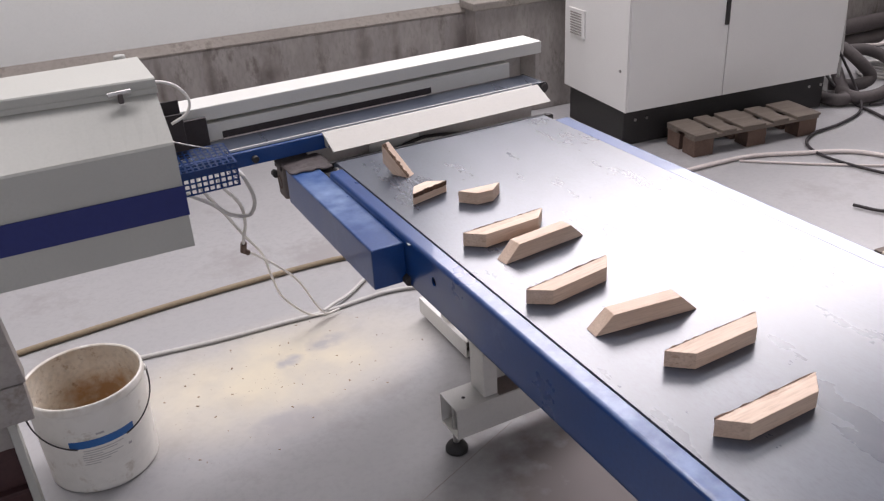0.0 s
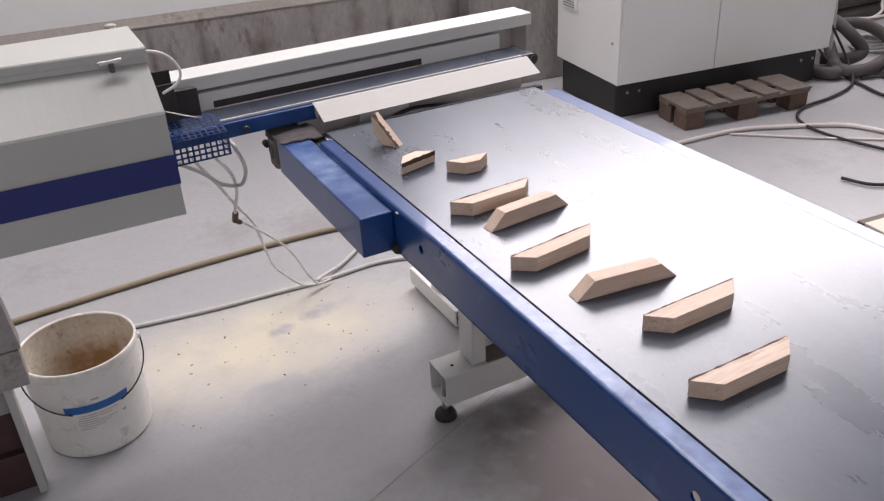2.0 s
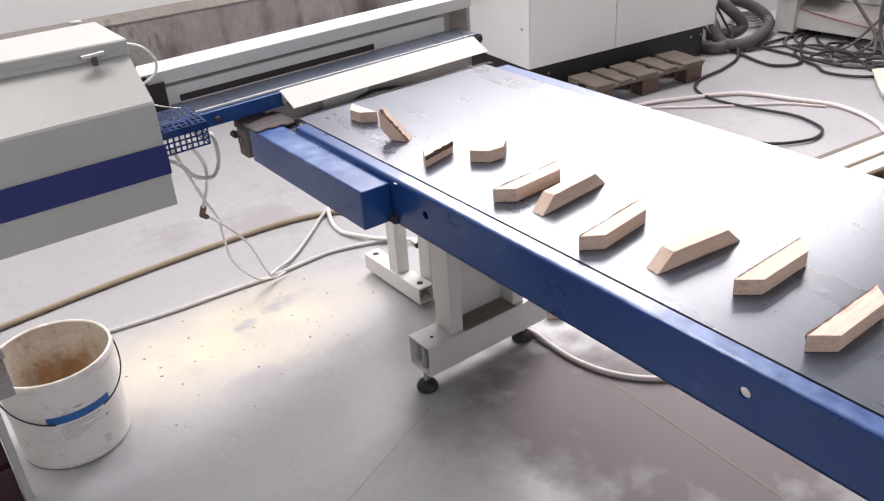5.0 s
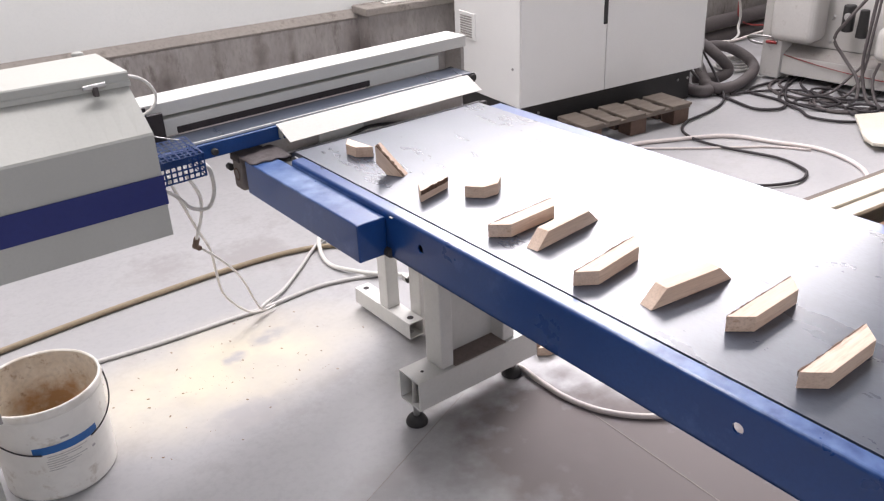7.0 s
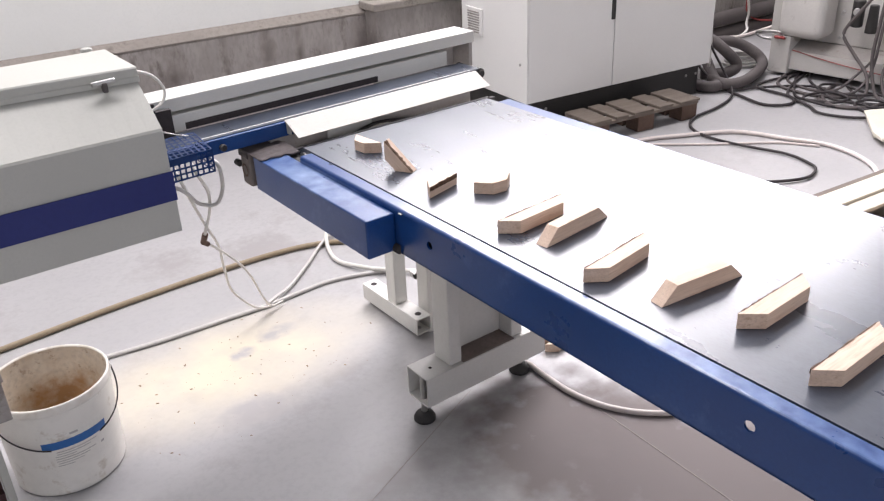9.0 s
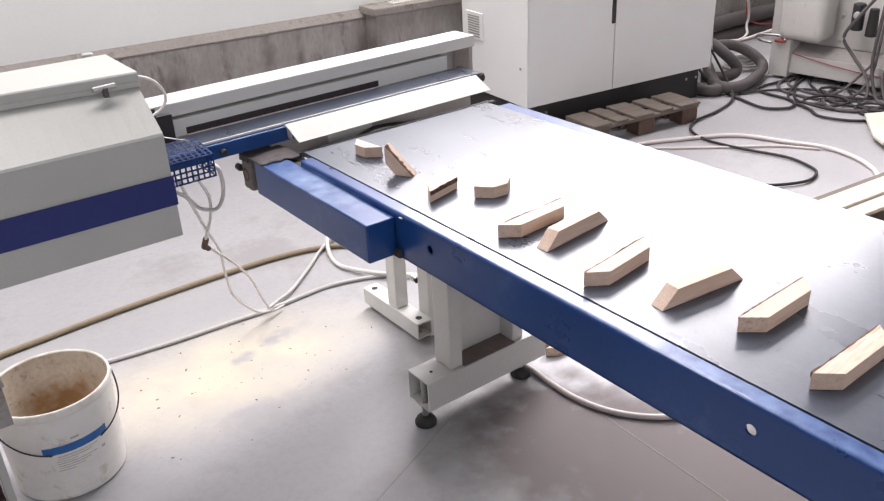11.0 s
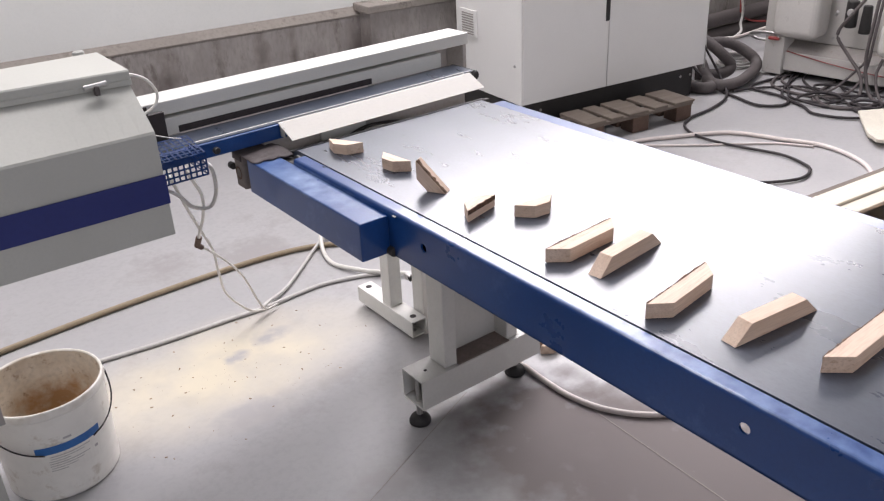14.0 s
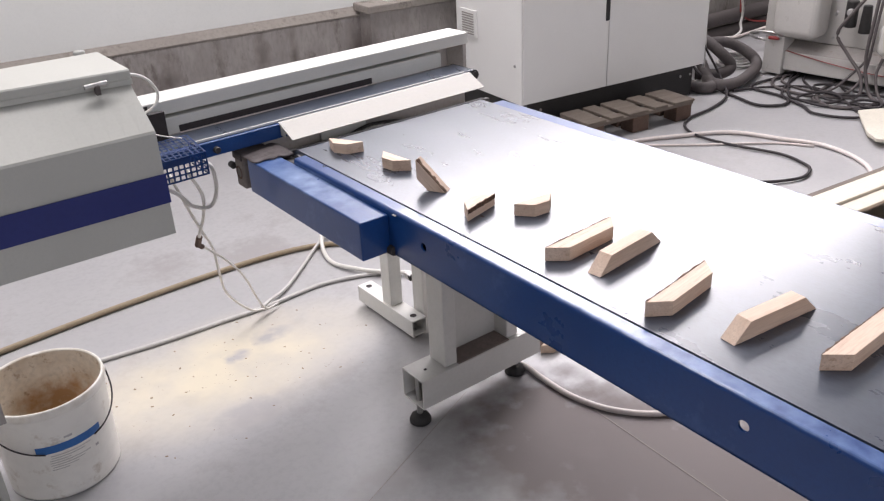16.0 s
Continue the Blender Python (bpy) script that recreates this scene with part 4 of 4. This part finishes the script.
def build_lines():
    line_thing("brown_hose", "dusty brownish hose lying across the floor", "hose", [(-1.6, 1.43, 0.011), (-1.1, 1.50, 0.011), (-0.80, 1.535, 0.011), (-0.664, 1.548, 0.011), (-0.26, 1.578, 0.011), (0.18, 1.585, 0.011), (0.42, 1.565, 0.011), (0.564, 1.521, 0.011), (0.66, 1.46, 0.011), (0.80, 1.40, 0.011)], 0.0105, M_HOSE)
    line_thing("grey_hose", "pale grey plastic hose lying on the floor", "hose", [(-1.4, 1.40, 0.008), (-0.8, 1.335, 0.008), (-0.392, 1.275, 0.008), (-0.20, 1.25, 0.008), (0.006, 1.238, 0.008), (0.163, 1.228, 0.008), (0.30, 1.236, 0.008), (0.406, 1.237, 0.008), (0.530, 1.202, 0.008), (0.66, 1.14, 0.008)], 0.0075, M_GREYHOSE)
    line_thing("grey_cable", "grey cable lying from the hose towards the wall", "cable", [(0.15, 1.220, 0.018), (0.20, 1.250, 0.016), (0.282, 1.296, 0.012), (0.418, 1.412, 0.010), (0.510, 1.498, 0.010), (0.584, 1.541, 0.026), (0.66, 1.60, 0.008)], 0.0065, M_GREYHOSE)
    line_thing("looped_hose", "pale hose curving behind the drive housing", "hose", [(0.62, 1.60, 0.012), (0.579, 1.546, 0.030), (0.535, 1.449, 0.012), (0.518, 1.347, 0.010), (0.554, 1.241, 0.016), (0.595, 1.162, 0.022), (0.72, 1.06, 0.010)], 0.0085, M_TUBE)
    line_thing("floor_hose", "pinkish white hose under the conveyor", "hose", [(0.537, 0.523, 0.010), (0.586, 0.432, 0.010), (0.606, 0.361, 0.010), (0.601, 0.274, 0.010), (0.604, 0.156, 0.010), (0.642, 0.042, 0.010), (0.728, -0.058, 0.010), (0.858, -0.121, 0.010), (1.072, -0.143, 0.010)], 0.0085, M_PINK)
    line_thing("pink_hose", "pinkish white hose lying on the floor", "hose", [(1.997, 1.494, 0.012), (2.189, 1.489, 0.012), (2.412, 1.460, 0.012), (2.609, 1.366, 0.012), (2.802, 1.257, 0.012), (2.881, 1.156, 0.012), (2.935, 0.988, 0.012), (2.998, 0.810, 0.012), (2.971, 0.648, 0.012), (2.903, 0.527, 0.012), (2.826, 0.454, 0.012), (2.604, 0.276, 0.012)], 0.011, M_PINK)
    line_thing("pink_cable", "thin pinkish cable lying on the floor", "cable", [(2.331, 1.456, 0.007), (2.538, 1.263, 0.007), (2.681, 1.141, 0.007), (2.872, 0.979, 0.007), (2.967, 0.820, 0.007)], 0.006, M_PINK)
    line_thing("black_cable", "thick black cable in a loop on the floor", "cable", [(3.461, 1.901, 0.284), (3.478, 1.755, 0.087), (3.356, 1.610, 0.020), (3.122, 1.536, 0.012), (2.888, 1.510, 0.012), (2.742, 1.426, 0.012), (2.677, 1.275, 0.012), (2.692, 1.083, 0.012), (2.746, 0.866, 0.012), (2.715, 0.727, 0.012), (2.662, 0.657, 0.012), (2.538, 0.632, 0.012), (2.382, 0.715, 0.012), (2.331, 0.828, 0.012)], 0.0074, M_CABLE)
    line_thing("black_cable", "black cable looped in front of the ducts", "cable", [(3.558, 2.146, 0.235), (3.497, 1.951, 0.088), (3.445, 1.733, 0.014), (3.390, 1.576, 0.012), (3.340, 1.393, 0.012), (3.420, 1.301, 0.012), (3.513, 1.309, 0.012), (3.578, 1.385, 0.012), (3.596, 1.565, 0.012), (3.654, 1.644, 0.012), (3.925, 1.622, 0.012), (4.381, 1.512, 0.012)], 0.0086, M_CABLE)
    line_thing("black_cable", "black cable lying before the white machine", "cable", [(4.383, 1.658, 0.012), (3.923, 1.544, 0.012), (3.645, 1.433, 0.012), (3.551, 1.338, 0.012), (3.493, 1.202, 0.012), (3.420, 1.095, 0.012), (3.473, 0.930, 0.012), (3.638, 0.807, 0.012), (3.819, 0.698, 0.012)], 0.008, M_CABLE)
    line_thing("black_cable", "tangled black cable before the white machine", "cable", [(4.385, 1.726, 0.012), (4.016, 1.600, 0.012), (3.784, 1.479, 0.012), (3.593, 1.340, 0.012), (3.614, 1.189, 0.012), (3.647, 1.129, 0.014), (3.732, 1.108, 0.022), (3.760, 1.185, 0.030), (3.697, 1.261, 0.034), (3.549, 1.278, 0.030), (3.567, 1.141, 0.012), (3.636, 1.022, 0.012), (3.667, 0.847, 0.012), (3.820, 0.746, 0.012)], 0.008, M_CABLE)
    line_thing("black_cable", "coiled black cable under the white machine", "cable", [(4.379, 1.415, 0.012), (4.058, 1.306, 0.012), (3.872, 1.154, 0.012), (3.750, 1.040, 0.012), (3.675, 0.963, 0.020), (3.701, 0.884, 0.028), (3.784, 0.921, 0.030), (3.767, 1.019, 0.026), (3.676, 1.041, 0.014), (3.601, 0.896, 0.012), (3.747, 0.786, 0.012), (4.003, 0.743, 0.012)], 0.0074, M_CABLE)
    for pts in ([(4.383, 1.609, 0.012), (4.015, 1.522, 0.012), (3.828, 1.351, 0.012), (3.697, 1.178, 0.012), (3.750, 1.001, 0.012), (3.895, 0.842, 0.012), (4.186, 0.740, 0.012)],
                [(3.481, 1.653, 0.012), (3.693, 1.550, 0.012), (3.847, 1.389, 0.012), (3.826, 1.194, 0.012), (3.714, 1.060, 0.012), (3.822, 0.921, 0.012), (4.280, 0.883, 0.012)],
                [(4.284, 1.126, 0.012), (4.008, 1.054, 0.012), (3.842, 1.096, 0.020), (3.751, 1.234, 0.030), (3.845, 1.349, 0.030), (3.955, 1.269, 0.025), (3.916, 1.114, 0.020), (4.006, 0.889, 0.012), (4.279, 0.835, 0.012)]):
        line_thing("black_cable", "black cable tangled in front of the white machine", "cable", pts, 0.0074, M_CABLE)
    for pts in ([(3.597, 2.146, 0.244), (3.619, 2.009, 0.243), (3.631, 1.882, 0.183), (3.684, 1.824, 0.094), (3.610, 1.843, 0.055), (3.520, 1.965, 0.045)],
                [(3.772, 2.128, 0.163), (3.900, 2.030, 0.170), (3.980, 1.913, 0.110), (3.948, 1.815, 0.051), (3.629, 1.691, 0.045), (3.459, 1.689, 0.045), (3.434, 1.761, 0.045), (3.481, 1.848, 0.045)],
                [(3.694, 2.147, 0.145), (3.615, 2.010, 0.116), (3.526, 1.892, 0.063), (3.425, 1.771, 0.038), (3.369, 1.744, 0.036), (3.328, 1.794, 0.036), (3.342, 1.872, 0.036), (3.390, 1.950, 0.036)]):
        line_thing("duct_hose", "thick dark grey flexible duct hose in loops on the floor", "duct hose", pts, 0.034, M_CORR, steps=12, seg=16)
    for z in (0.06, 0.17):
        line_thing("wall_pipe", "dark pipe along the foot of the wall", "pipe", [(3.5, 2.50, z), (4.4, 2.49, z), (5.4, 2.47, z), (6.8, 2.44, z)], 0.05, M_CORR, seg=14)
    for pts, r, mt in (([(3.693, 2.148, 0.086), (3.793, 2.147, 0.161), (3.935, 2.148, 0.167), (4.176, 2.149, 0.138), (4.432, 2.149, 0.143), (4.625, 2.150, 0.150)], 0.010, M_PINK),
                       ([(3.692, 2.148, 0.066), (3.795, 2.147, 0.146), (4.112, 2.149, 0.136), (4.307, 2.198, 0.146), (4.370, 2.247, 0.184), (4.381, 2.247, 0.272), (4.331, 2.245, 0.469), (4.331, 2.243, 0.861)], 0.009, M_GREYHOSE),
                       ([(3.455, 1.896, 1.166), (3.467, 1.898, 0.676), (3.494, 1.900, 0.372), (3.509, 1.901, 0.234), (3.498, 1.892, 0.107)], 0.008, M_GREYHOSE),
                       ([(4.625, 2.440, 0.858), (4.638, 2.443, 0.277), (4.681, 2.444, 0.170), (4.805, 2.445, 0.109), (4.966, 2.367, 0.088)], 0.006, M_RED)):
        line_thing("cable", "thin cable hanging beside the cabinet", "cable", pts, r, mt)
    bm = bmesh.new()
    for k in range(4):
        pts = [(4.02 + (0.115 - 0.012 * k) * math.cos(a * math.tau / 16), 2.02 + (0.115 - 0.012 * k) * math.sin(a * math.tau / 16), 0.015 + 0.016 * k) for a in range(17)]
        hose(pts, 0.009, 2, 8, bm=bm)
    tagged(part("coiled_hose", bm, M_GREYHOSE), "grey hose wound in a small coil on the floor", "hose")


def build_air_lines():
    a = thing("air_lines", "white pneumatic lines hanging from the guard to the floor", "air line")
    part("line", hose([(-0.283, 0.600, 0.822), (-0.281, 0.579, 0.802), (-0.216, 0.710, 0.675), (-0.163, 0.801, 0.569), (-0.095, 0.922, 0.440), (-0.061, 1.002, 0.323), (-0.011, 1.101, 0.182), (0.080, 1.160, 0.060), (0.152, 1.195, 0.020)], 0.0042), M_TUBE, a)
    part("line", hose([(-0.240, 0.600, 0.822), (-0.237, 0.582, 0.802), (-0.186, 0.673, 0.712), (-0.164, 0.753, 0.626), (-0.166, 0.797, 0.563), (-0.163, 0.825, 0.530)], 0.0045), M_TUBE, a)
    part("line", hose([(-0.161, 0.851, 0.495), (-0.139, 0.869, 0.481), (-0.045, 0.960, 0.368), (0.034, 1.049, 0.250), (0.103, 1.134, 0.102), (0.149, 1.185, 0.028), (0.202, 1.204, 0.018)], 0.0038), M_TUBE, a)
    part("line", hose([(-0.192, 0.600, 0.824), (-0.185, 0.577, 0.810), (-0.151, 0.665, 0.719), (-0.160, 0.702, 0.666), (-0.212, 0.678, 0.689), (-0.263, 0.610, 0.755), (-0.317, 0.571, 0.806)], 0.0050), M_GREYHOSE, a)
    bm = cyl((-0.164, 0.817, 0.539), (-0.162, 0.849, 0.501), 0.0085, bevel=0.002)
    cyl((-0.166, 0.841, 0.509), (-0.148, 0.853, 0.490), 0.0075, bevel=0.002, bm=bm)
    part("connector", bm, M_BLOCK, a, "small dark brown push-in connector")
    v = thing("air_valve", "small white air valve with black fittings on the stand", "valve")
    part("body", cyl((0.512, 0.80, 0.178), (0.556, 0.78, 0.200), 0.013, bevel=0.003), M_TUBE, v)
    part("fitting", cyl((0.498, 0.806, 0.171), (0.514, 0.799, 0.179), 0.010, bevel=0.002), M_BLACK, v, "black push-in fitting")
    part("fitting", cyl((0.545, 0.785, 0.198), (0.552, 0.782, 0.224), 0.008, bevel=0.002), M_BLACK, v, "black push-in fitting")
    part("pipe", hose([(0.55, 0.78, 0.2), (0.60, 0.79, 0.19), (0.66, 0.85, 0.12), (0.70, 0.95, 0.02)], 0.006), M_TUBE, v)
    part("bracket", box((0.497, 0.80, 0.165), (0.53, 0.83, 0.185), 0.002), M_STEEL, v)
    k = thing("cable_bundle", "grey and black cable bundle behind the slide", "cable")
    for i in range(5):
        part("cable", hose([(0.04 + 0.02 * i, 0.70, 0.70 + 0.012 * i), (0.20, 0.675 - 0.004 * i, 0.735 + 0.006 * i), (0.33, 0.685, 0.748 + 0.006 * i), (0.40 + 0.02 * i, 0.705, 0.735), (0.30, 0.70, 0.70)], 0.0055), M_GREYHOSE if i % 2 else M_CABLE, k)


# ---- the white machine, crate and board ----


def build_white_machine():
    c = thing("white_machine", "white machine with rounded tank covers on a long base", "machine", pose(3.942, 1.774, 0, 0, 0, 4.8) @ Matrix.Scale(0.968, 4))
    # runs along -y in its own space
    part("base_beam", box((0.03, -1.9, 0.045), (0.8, 0.0, 0.165), 0.006), M_TANK, c)
    part("base_top", prism([(0.03, 0.166), (0.14, 0.215), (0.8, 0.215), (0.8, 0.166)], -1.9, -0.12, "y", 0.002), M_SHADE, c)
    part("foot_block", box((0.0, -0.13, 0.02), (0.14, 0.0, 0.26), 0.005), M_TANK, c)
    part("back_panel", box((0.15, -1.9, 0.217), (0.75, 0.05, 1.4), 0.006), M_TANK, c)
    part("column", box((0.02, -0.035, 0.262), (0.15, 0.02, 1.4), 0.005), M_TANK, c)
    part("tank_cover", box((-0.04, -0.335, 0.262), (0.17, -0.045, 0.72), 0.05, seg=5), M_TANK, c, "rounded white tank cover")
    part("tank_cover", box((-0.04, -1.25, 0.225), (0.17, -0.70, 0.425), 0.05, seg=5), M_TANK, c, "rounded white tank cover")
    r = part("air_regulator", cyl((0.05, -0.50, 0.36), (0.05, -0.50, 0.52), 0.036, bevel=0.010), M_BLACK, c, "black air regulator with gauge")
    part("bowl", cyl((0.05, -0.59, 0.335), (0.05, -0.59, 0.50), 0.034, 0.026, bevel=0.006), M_BLACK, r)
    part("gauge", cyl((0.012, -0.51, 0.455), (0.002, -0.512, 0.457), 0.022, bevel=0.003), M_STEEL, r)
    part("fitting", cyl((0.02, -0.42, 0.43), (0.0, -0.44, 0.455), 0.010, bevel=0.002), M_STEEL, r)
    part("red_valve", cyl((-0.012, -0.03, 0.245), (-0.012, -0.10, 0.248), 0.011, bevel=0.003), M_RED, c, "red valve handle")
    part("valve_pipe", hose([(-0.01, -0.10, 0.25), (0.0, -0.06, 0.275), (0.0, 0.06, 0.27), (0.01, 0.11, 0.25), (0.02, 0.08, 0.225), (0.02, 0.0, 0.22)], 0.009), M_STEEL, c)
    for y, z in ((-0.37, 0.26), (-0.40, 0.30), (-0.655, 0.25)):
        part("screw", cyl((0.15, y, z), (0.144, y, z), 0.008, seg=10), M_STEEL, c)
    for pts, r_, mt in (([(0.0, -0.64, 0.62), (-0.03, -0.54, 0.46), (-0.03, -0.47, 0.33), (-0.03, -0.55, 0.22), (-0.07, -0.66, 0.12), (-0.14, -0.70, 0.02), (-0.22, -0.62, 0.011), (-0.30, -0.45, 0.011), (-0.22, -0.2, 0.011), (0.1, -0.1, 0.011)], 0.010, M_CORR),
                        ([(0.0, -0.68, 0.8), (-0.03, -0.67, 0.45), (-0.05, -0.67, 0.2), (-0.10, -0.74, 0.03), (-0.18, -0.82, 0.011), (-0.34, -0.80, 0.011), (-0.42, -0.65, 0.011), (-0.25, -0.5, 0.011), (0.1, -0.45, 0.011)], 0.010, M_CORR),
                        ([(0.01, -0.70, 0.8), (-0.03, -0.69, 0.4), (-0.05, -0.68, 0.15), (-0.13, -0.64, 0.03), (-0.20, -0.55, 0.009), (-0.34, -0.52, 0.009), (-0.40, -0.7, 0.009), (-0.2, -0.95, 0.009), (0.1, -1.0, 0.009)], 0.008, M_CORR),
                        ([(-0.01, -0.75, 0.22), (-0.04, -0.74, 0.12), (-0.10, -0.80, 0.02), (-0.2, -0.9, 0.010), (-0.3, -1.1, 0.010)], 0.009, M_CORR),
                        ([(0.01, -0.66, 0.2), (-0.04, -0.60, 0.11), (-0.13, -0.53, 0.02), (-0.2, -0.42, 0.010), (-0.1, -0.2, 0.010), (0.15, -0.15, 0.010)], 0.008, M_CORR)):
        part("hose", hose(pts, r_), mt, c)
    part("red_wire", hose([(0.028, -0.14, 0.17), (0.022, -0.4, 0.135), (0.022, -0.7, 0.11), (0.028, -1.0, 0.10)], 0.003), M_RED, c)


def build_crate():
    c = thing("wooden_crate", "pale pine crate with a brown cardboard lining", "crate", pose(1.300, 0.006, 0, 0, 0, -5.6) @ Matrix.Scale(0.988, 4))
    for lo, hi in (((0.0, -0.028, 0.10), (1.2, 0.0, 0.44)), ((0.0, -0.78, 0.10), (1.2, -0.752, 0.44)), ((0.0, -0.752, 0.10), (0.028, -0.028, 0.44)), ((1.172, -0.752, 0.10), (1.2, -0.028, 0.44))):
        part("side_board", box(lo, hi, 0.003), M_PINE, c)
    part("rim_plank", box((0.0, -0.092, 0.441), (1.2, -0.014, 0.457), 0.003), M_PINE, c)
    # narrow dark strip along the crate's far rim
    part("edge_lath", box((0.0, -0.012, 0.441), (1.2, 0.010, 0.453), 0.002), M_PALLET, c, "dark brown strip along the far edge")
    part("inner_plank", box((0.0, -0.150, 0.436), (1.2, -0.095, 0.449), 0.003), M_PINE, c)
    part("lining", box((0.03, -0.75, 0.38), (1.17, -0.17, 0.40), 0.004), M_CARD, c, "brown cardboard sheet")
    for x in (0.0, 0.55, 1.1):
        part("runner", box((x, -0.78, 0.0), (x + 0.1, 0.0, 0.10), 0.004), M_PALLET, c)
    b = prism([(3.53, 0.91), (3.24, 0.705), (3.17, 0.62), (3.20, 0.56), (3.40, 0.48), (3.86, 0.72)], 0.03, 0.046, "z", 0.002)
    box((3.28, 0.62, 0.0), (3.55, 0.72, 0.030), 0.003, bm=b)
    tagged(part("cream_board", b, M_SHEET), "cream coloured board lying on the floor", "board")


def build_floor_litter():
    """Wood chips and sawdust on the floor and offcuts under the conveyor."""
    rnd = random.Random(7)
    bm = bmesh.new()
    for k in range(190):
        r = rnd.random() ** 0.7 * 0.55
        a = rnd.random() * math.tau
        x, y = -0.10 + r * math.cos(a) * 0.9, 0.92 + r * math.sin(a) * 0.6
        if (x + 0.612) ** 2 + (y - 0.812) ** 2 < 0.02:
            continue
        s = 0.0007 + rnd.random() ** 5 * 0.0040
        box((-s, -s * 0.45, 0.0), (s, s * 0.45, s * 0.25), 0, pose(x, y, 0.0008, rnd.uniform(-8, 8), rnd.uniform(-8, 8), rnd.uniform(0, 360)), bm)
    tagged(part("wood_chips", bm, M_CHIP), "scattered wood chips and sawdust on the concrete floor", "wood chips", kind="stuff")
    for m in (pose(0.700, 0.440, 0.0, 0, 0, 14), pose(0.697, 0.386, 0.0, 0, 0, 8), pose(0.745, 0.545, 0.0, 0, 0, 20), pose(0.722, 0.425, 0.0305, 0, 0, 24)):
        o = thing("floor_offcut", "dusty hardwood offcut dropped under the conveyor", "wood offcut", m, "offcuts under the conveyor")
        part("bar", prism([(0, 0), (0.14, 0), (0.11, -0.03), (0.03, -0.03)], 0, 0.03, "z", 0.001), M_WOOD, o)
    c = thing("wall_fittings", "small white fittings on the pilaster cap", "fittings", pose(1.80, 2.765, 0.648, 0, 0, -4))
    part("elbow", cyl((0, 0, 0), (0, 0, 0.05), 0.02, bevel=0.004), M_TUBE, c)
    part("elbow", cyl((0.07, 0.01, 0), (0.07, 0.01, 0.07), 0.026, bevel=0.004), M_TUBE, c)
    part("flange", box((-0.03, -0.03, 0.0), (0.20, 0.03, 0.008), 0.002), M_TUBE, c)
    part("pipe", cyl((0.13, 0.0, 0.02), (0.24, 0.01, 0.02), 0.012), M_TUBE, c)


build_cabinet()
build_pallet()
build_bucket()
build_side_machine()
build_blocks()
STANDER = build_block(*SHORT, "low", 21)
FIRST_DROP = build_block(*SHORT, "low", 22)
SECOND_DROP = build_block(*SHORT, "low", 23)
build_lines()
build_air_lines()
build_white_machine()
build_crate()
build_floor_litter()
motions()
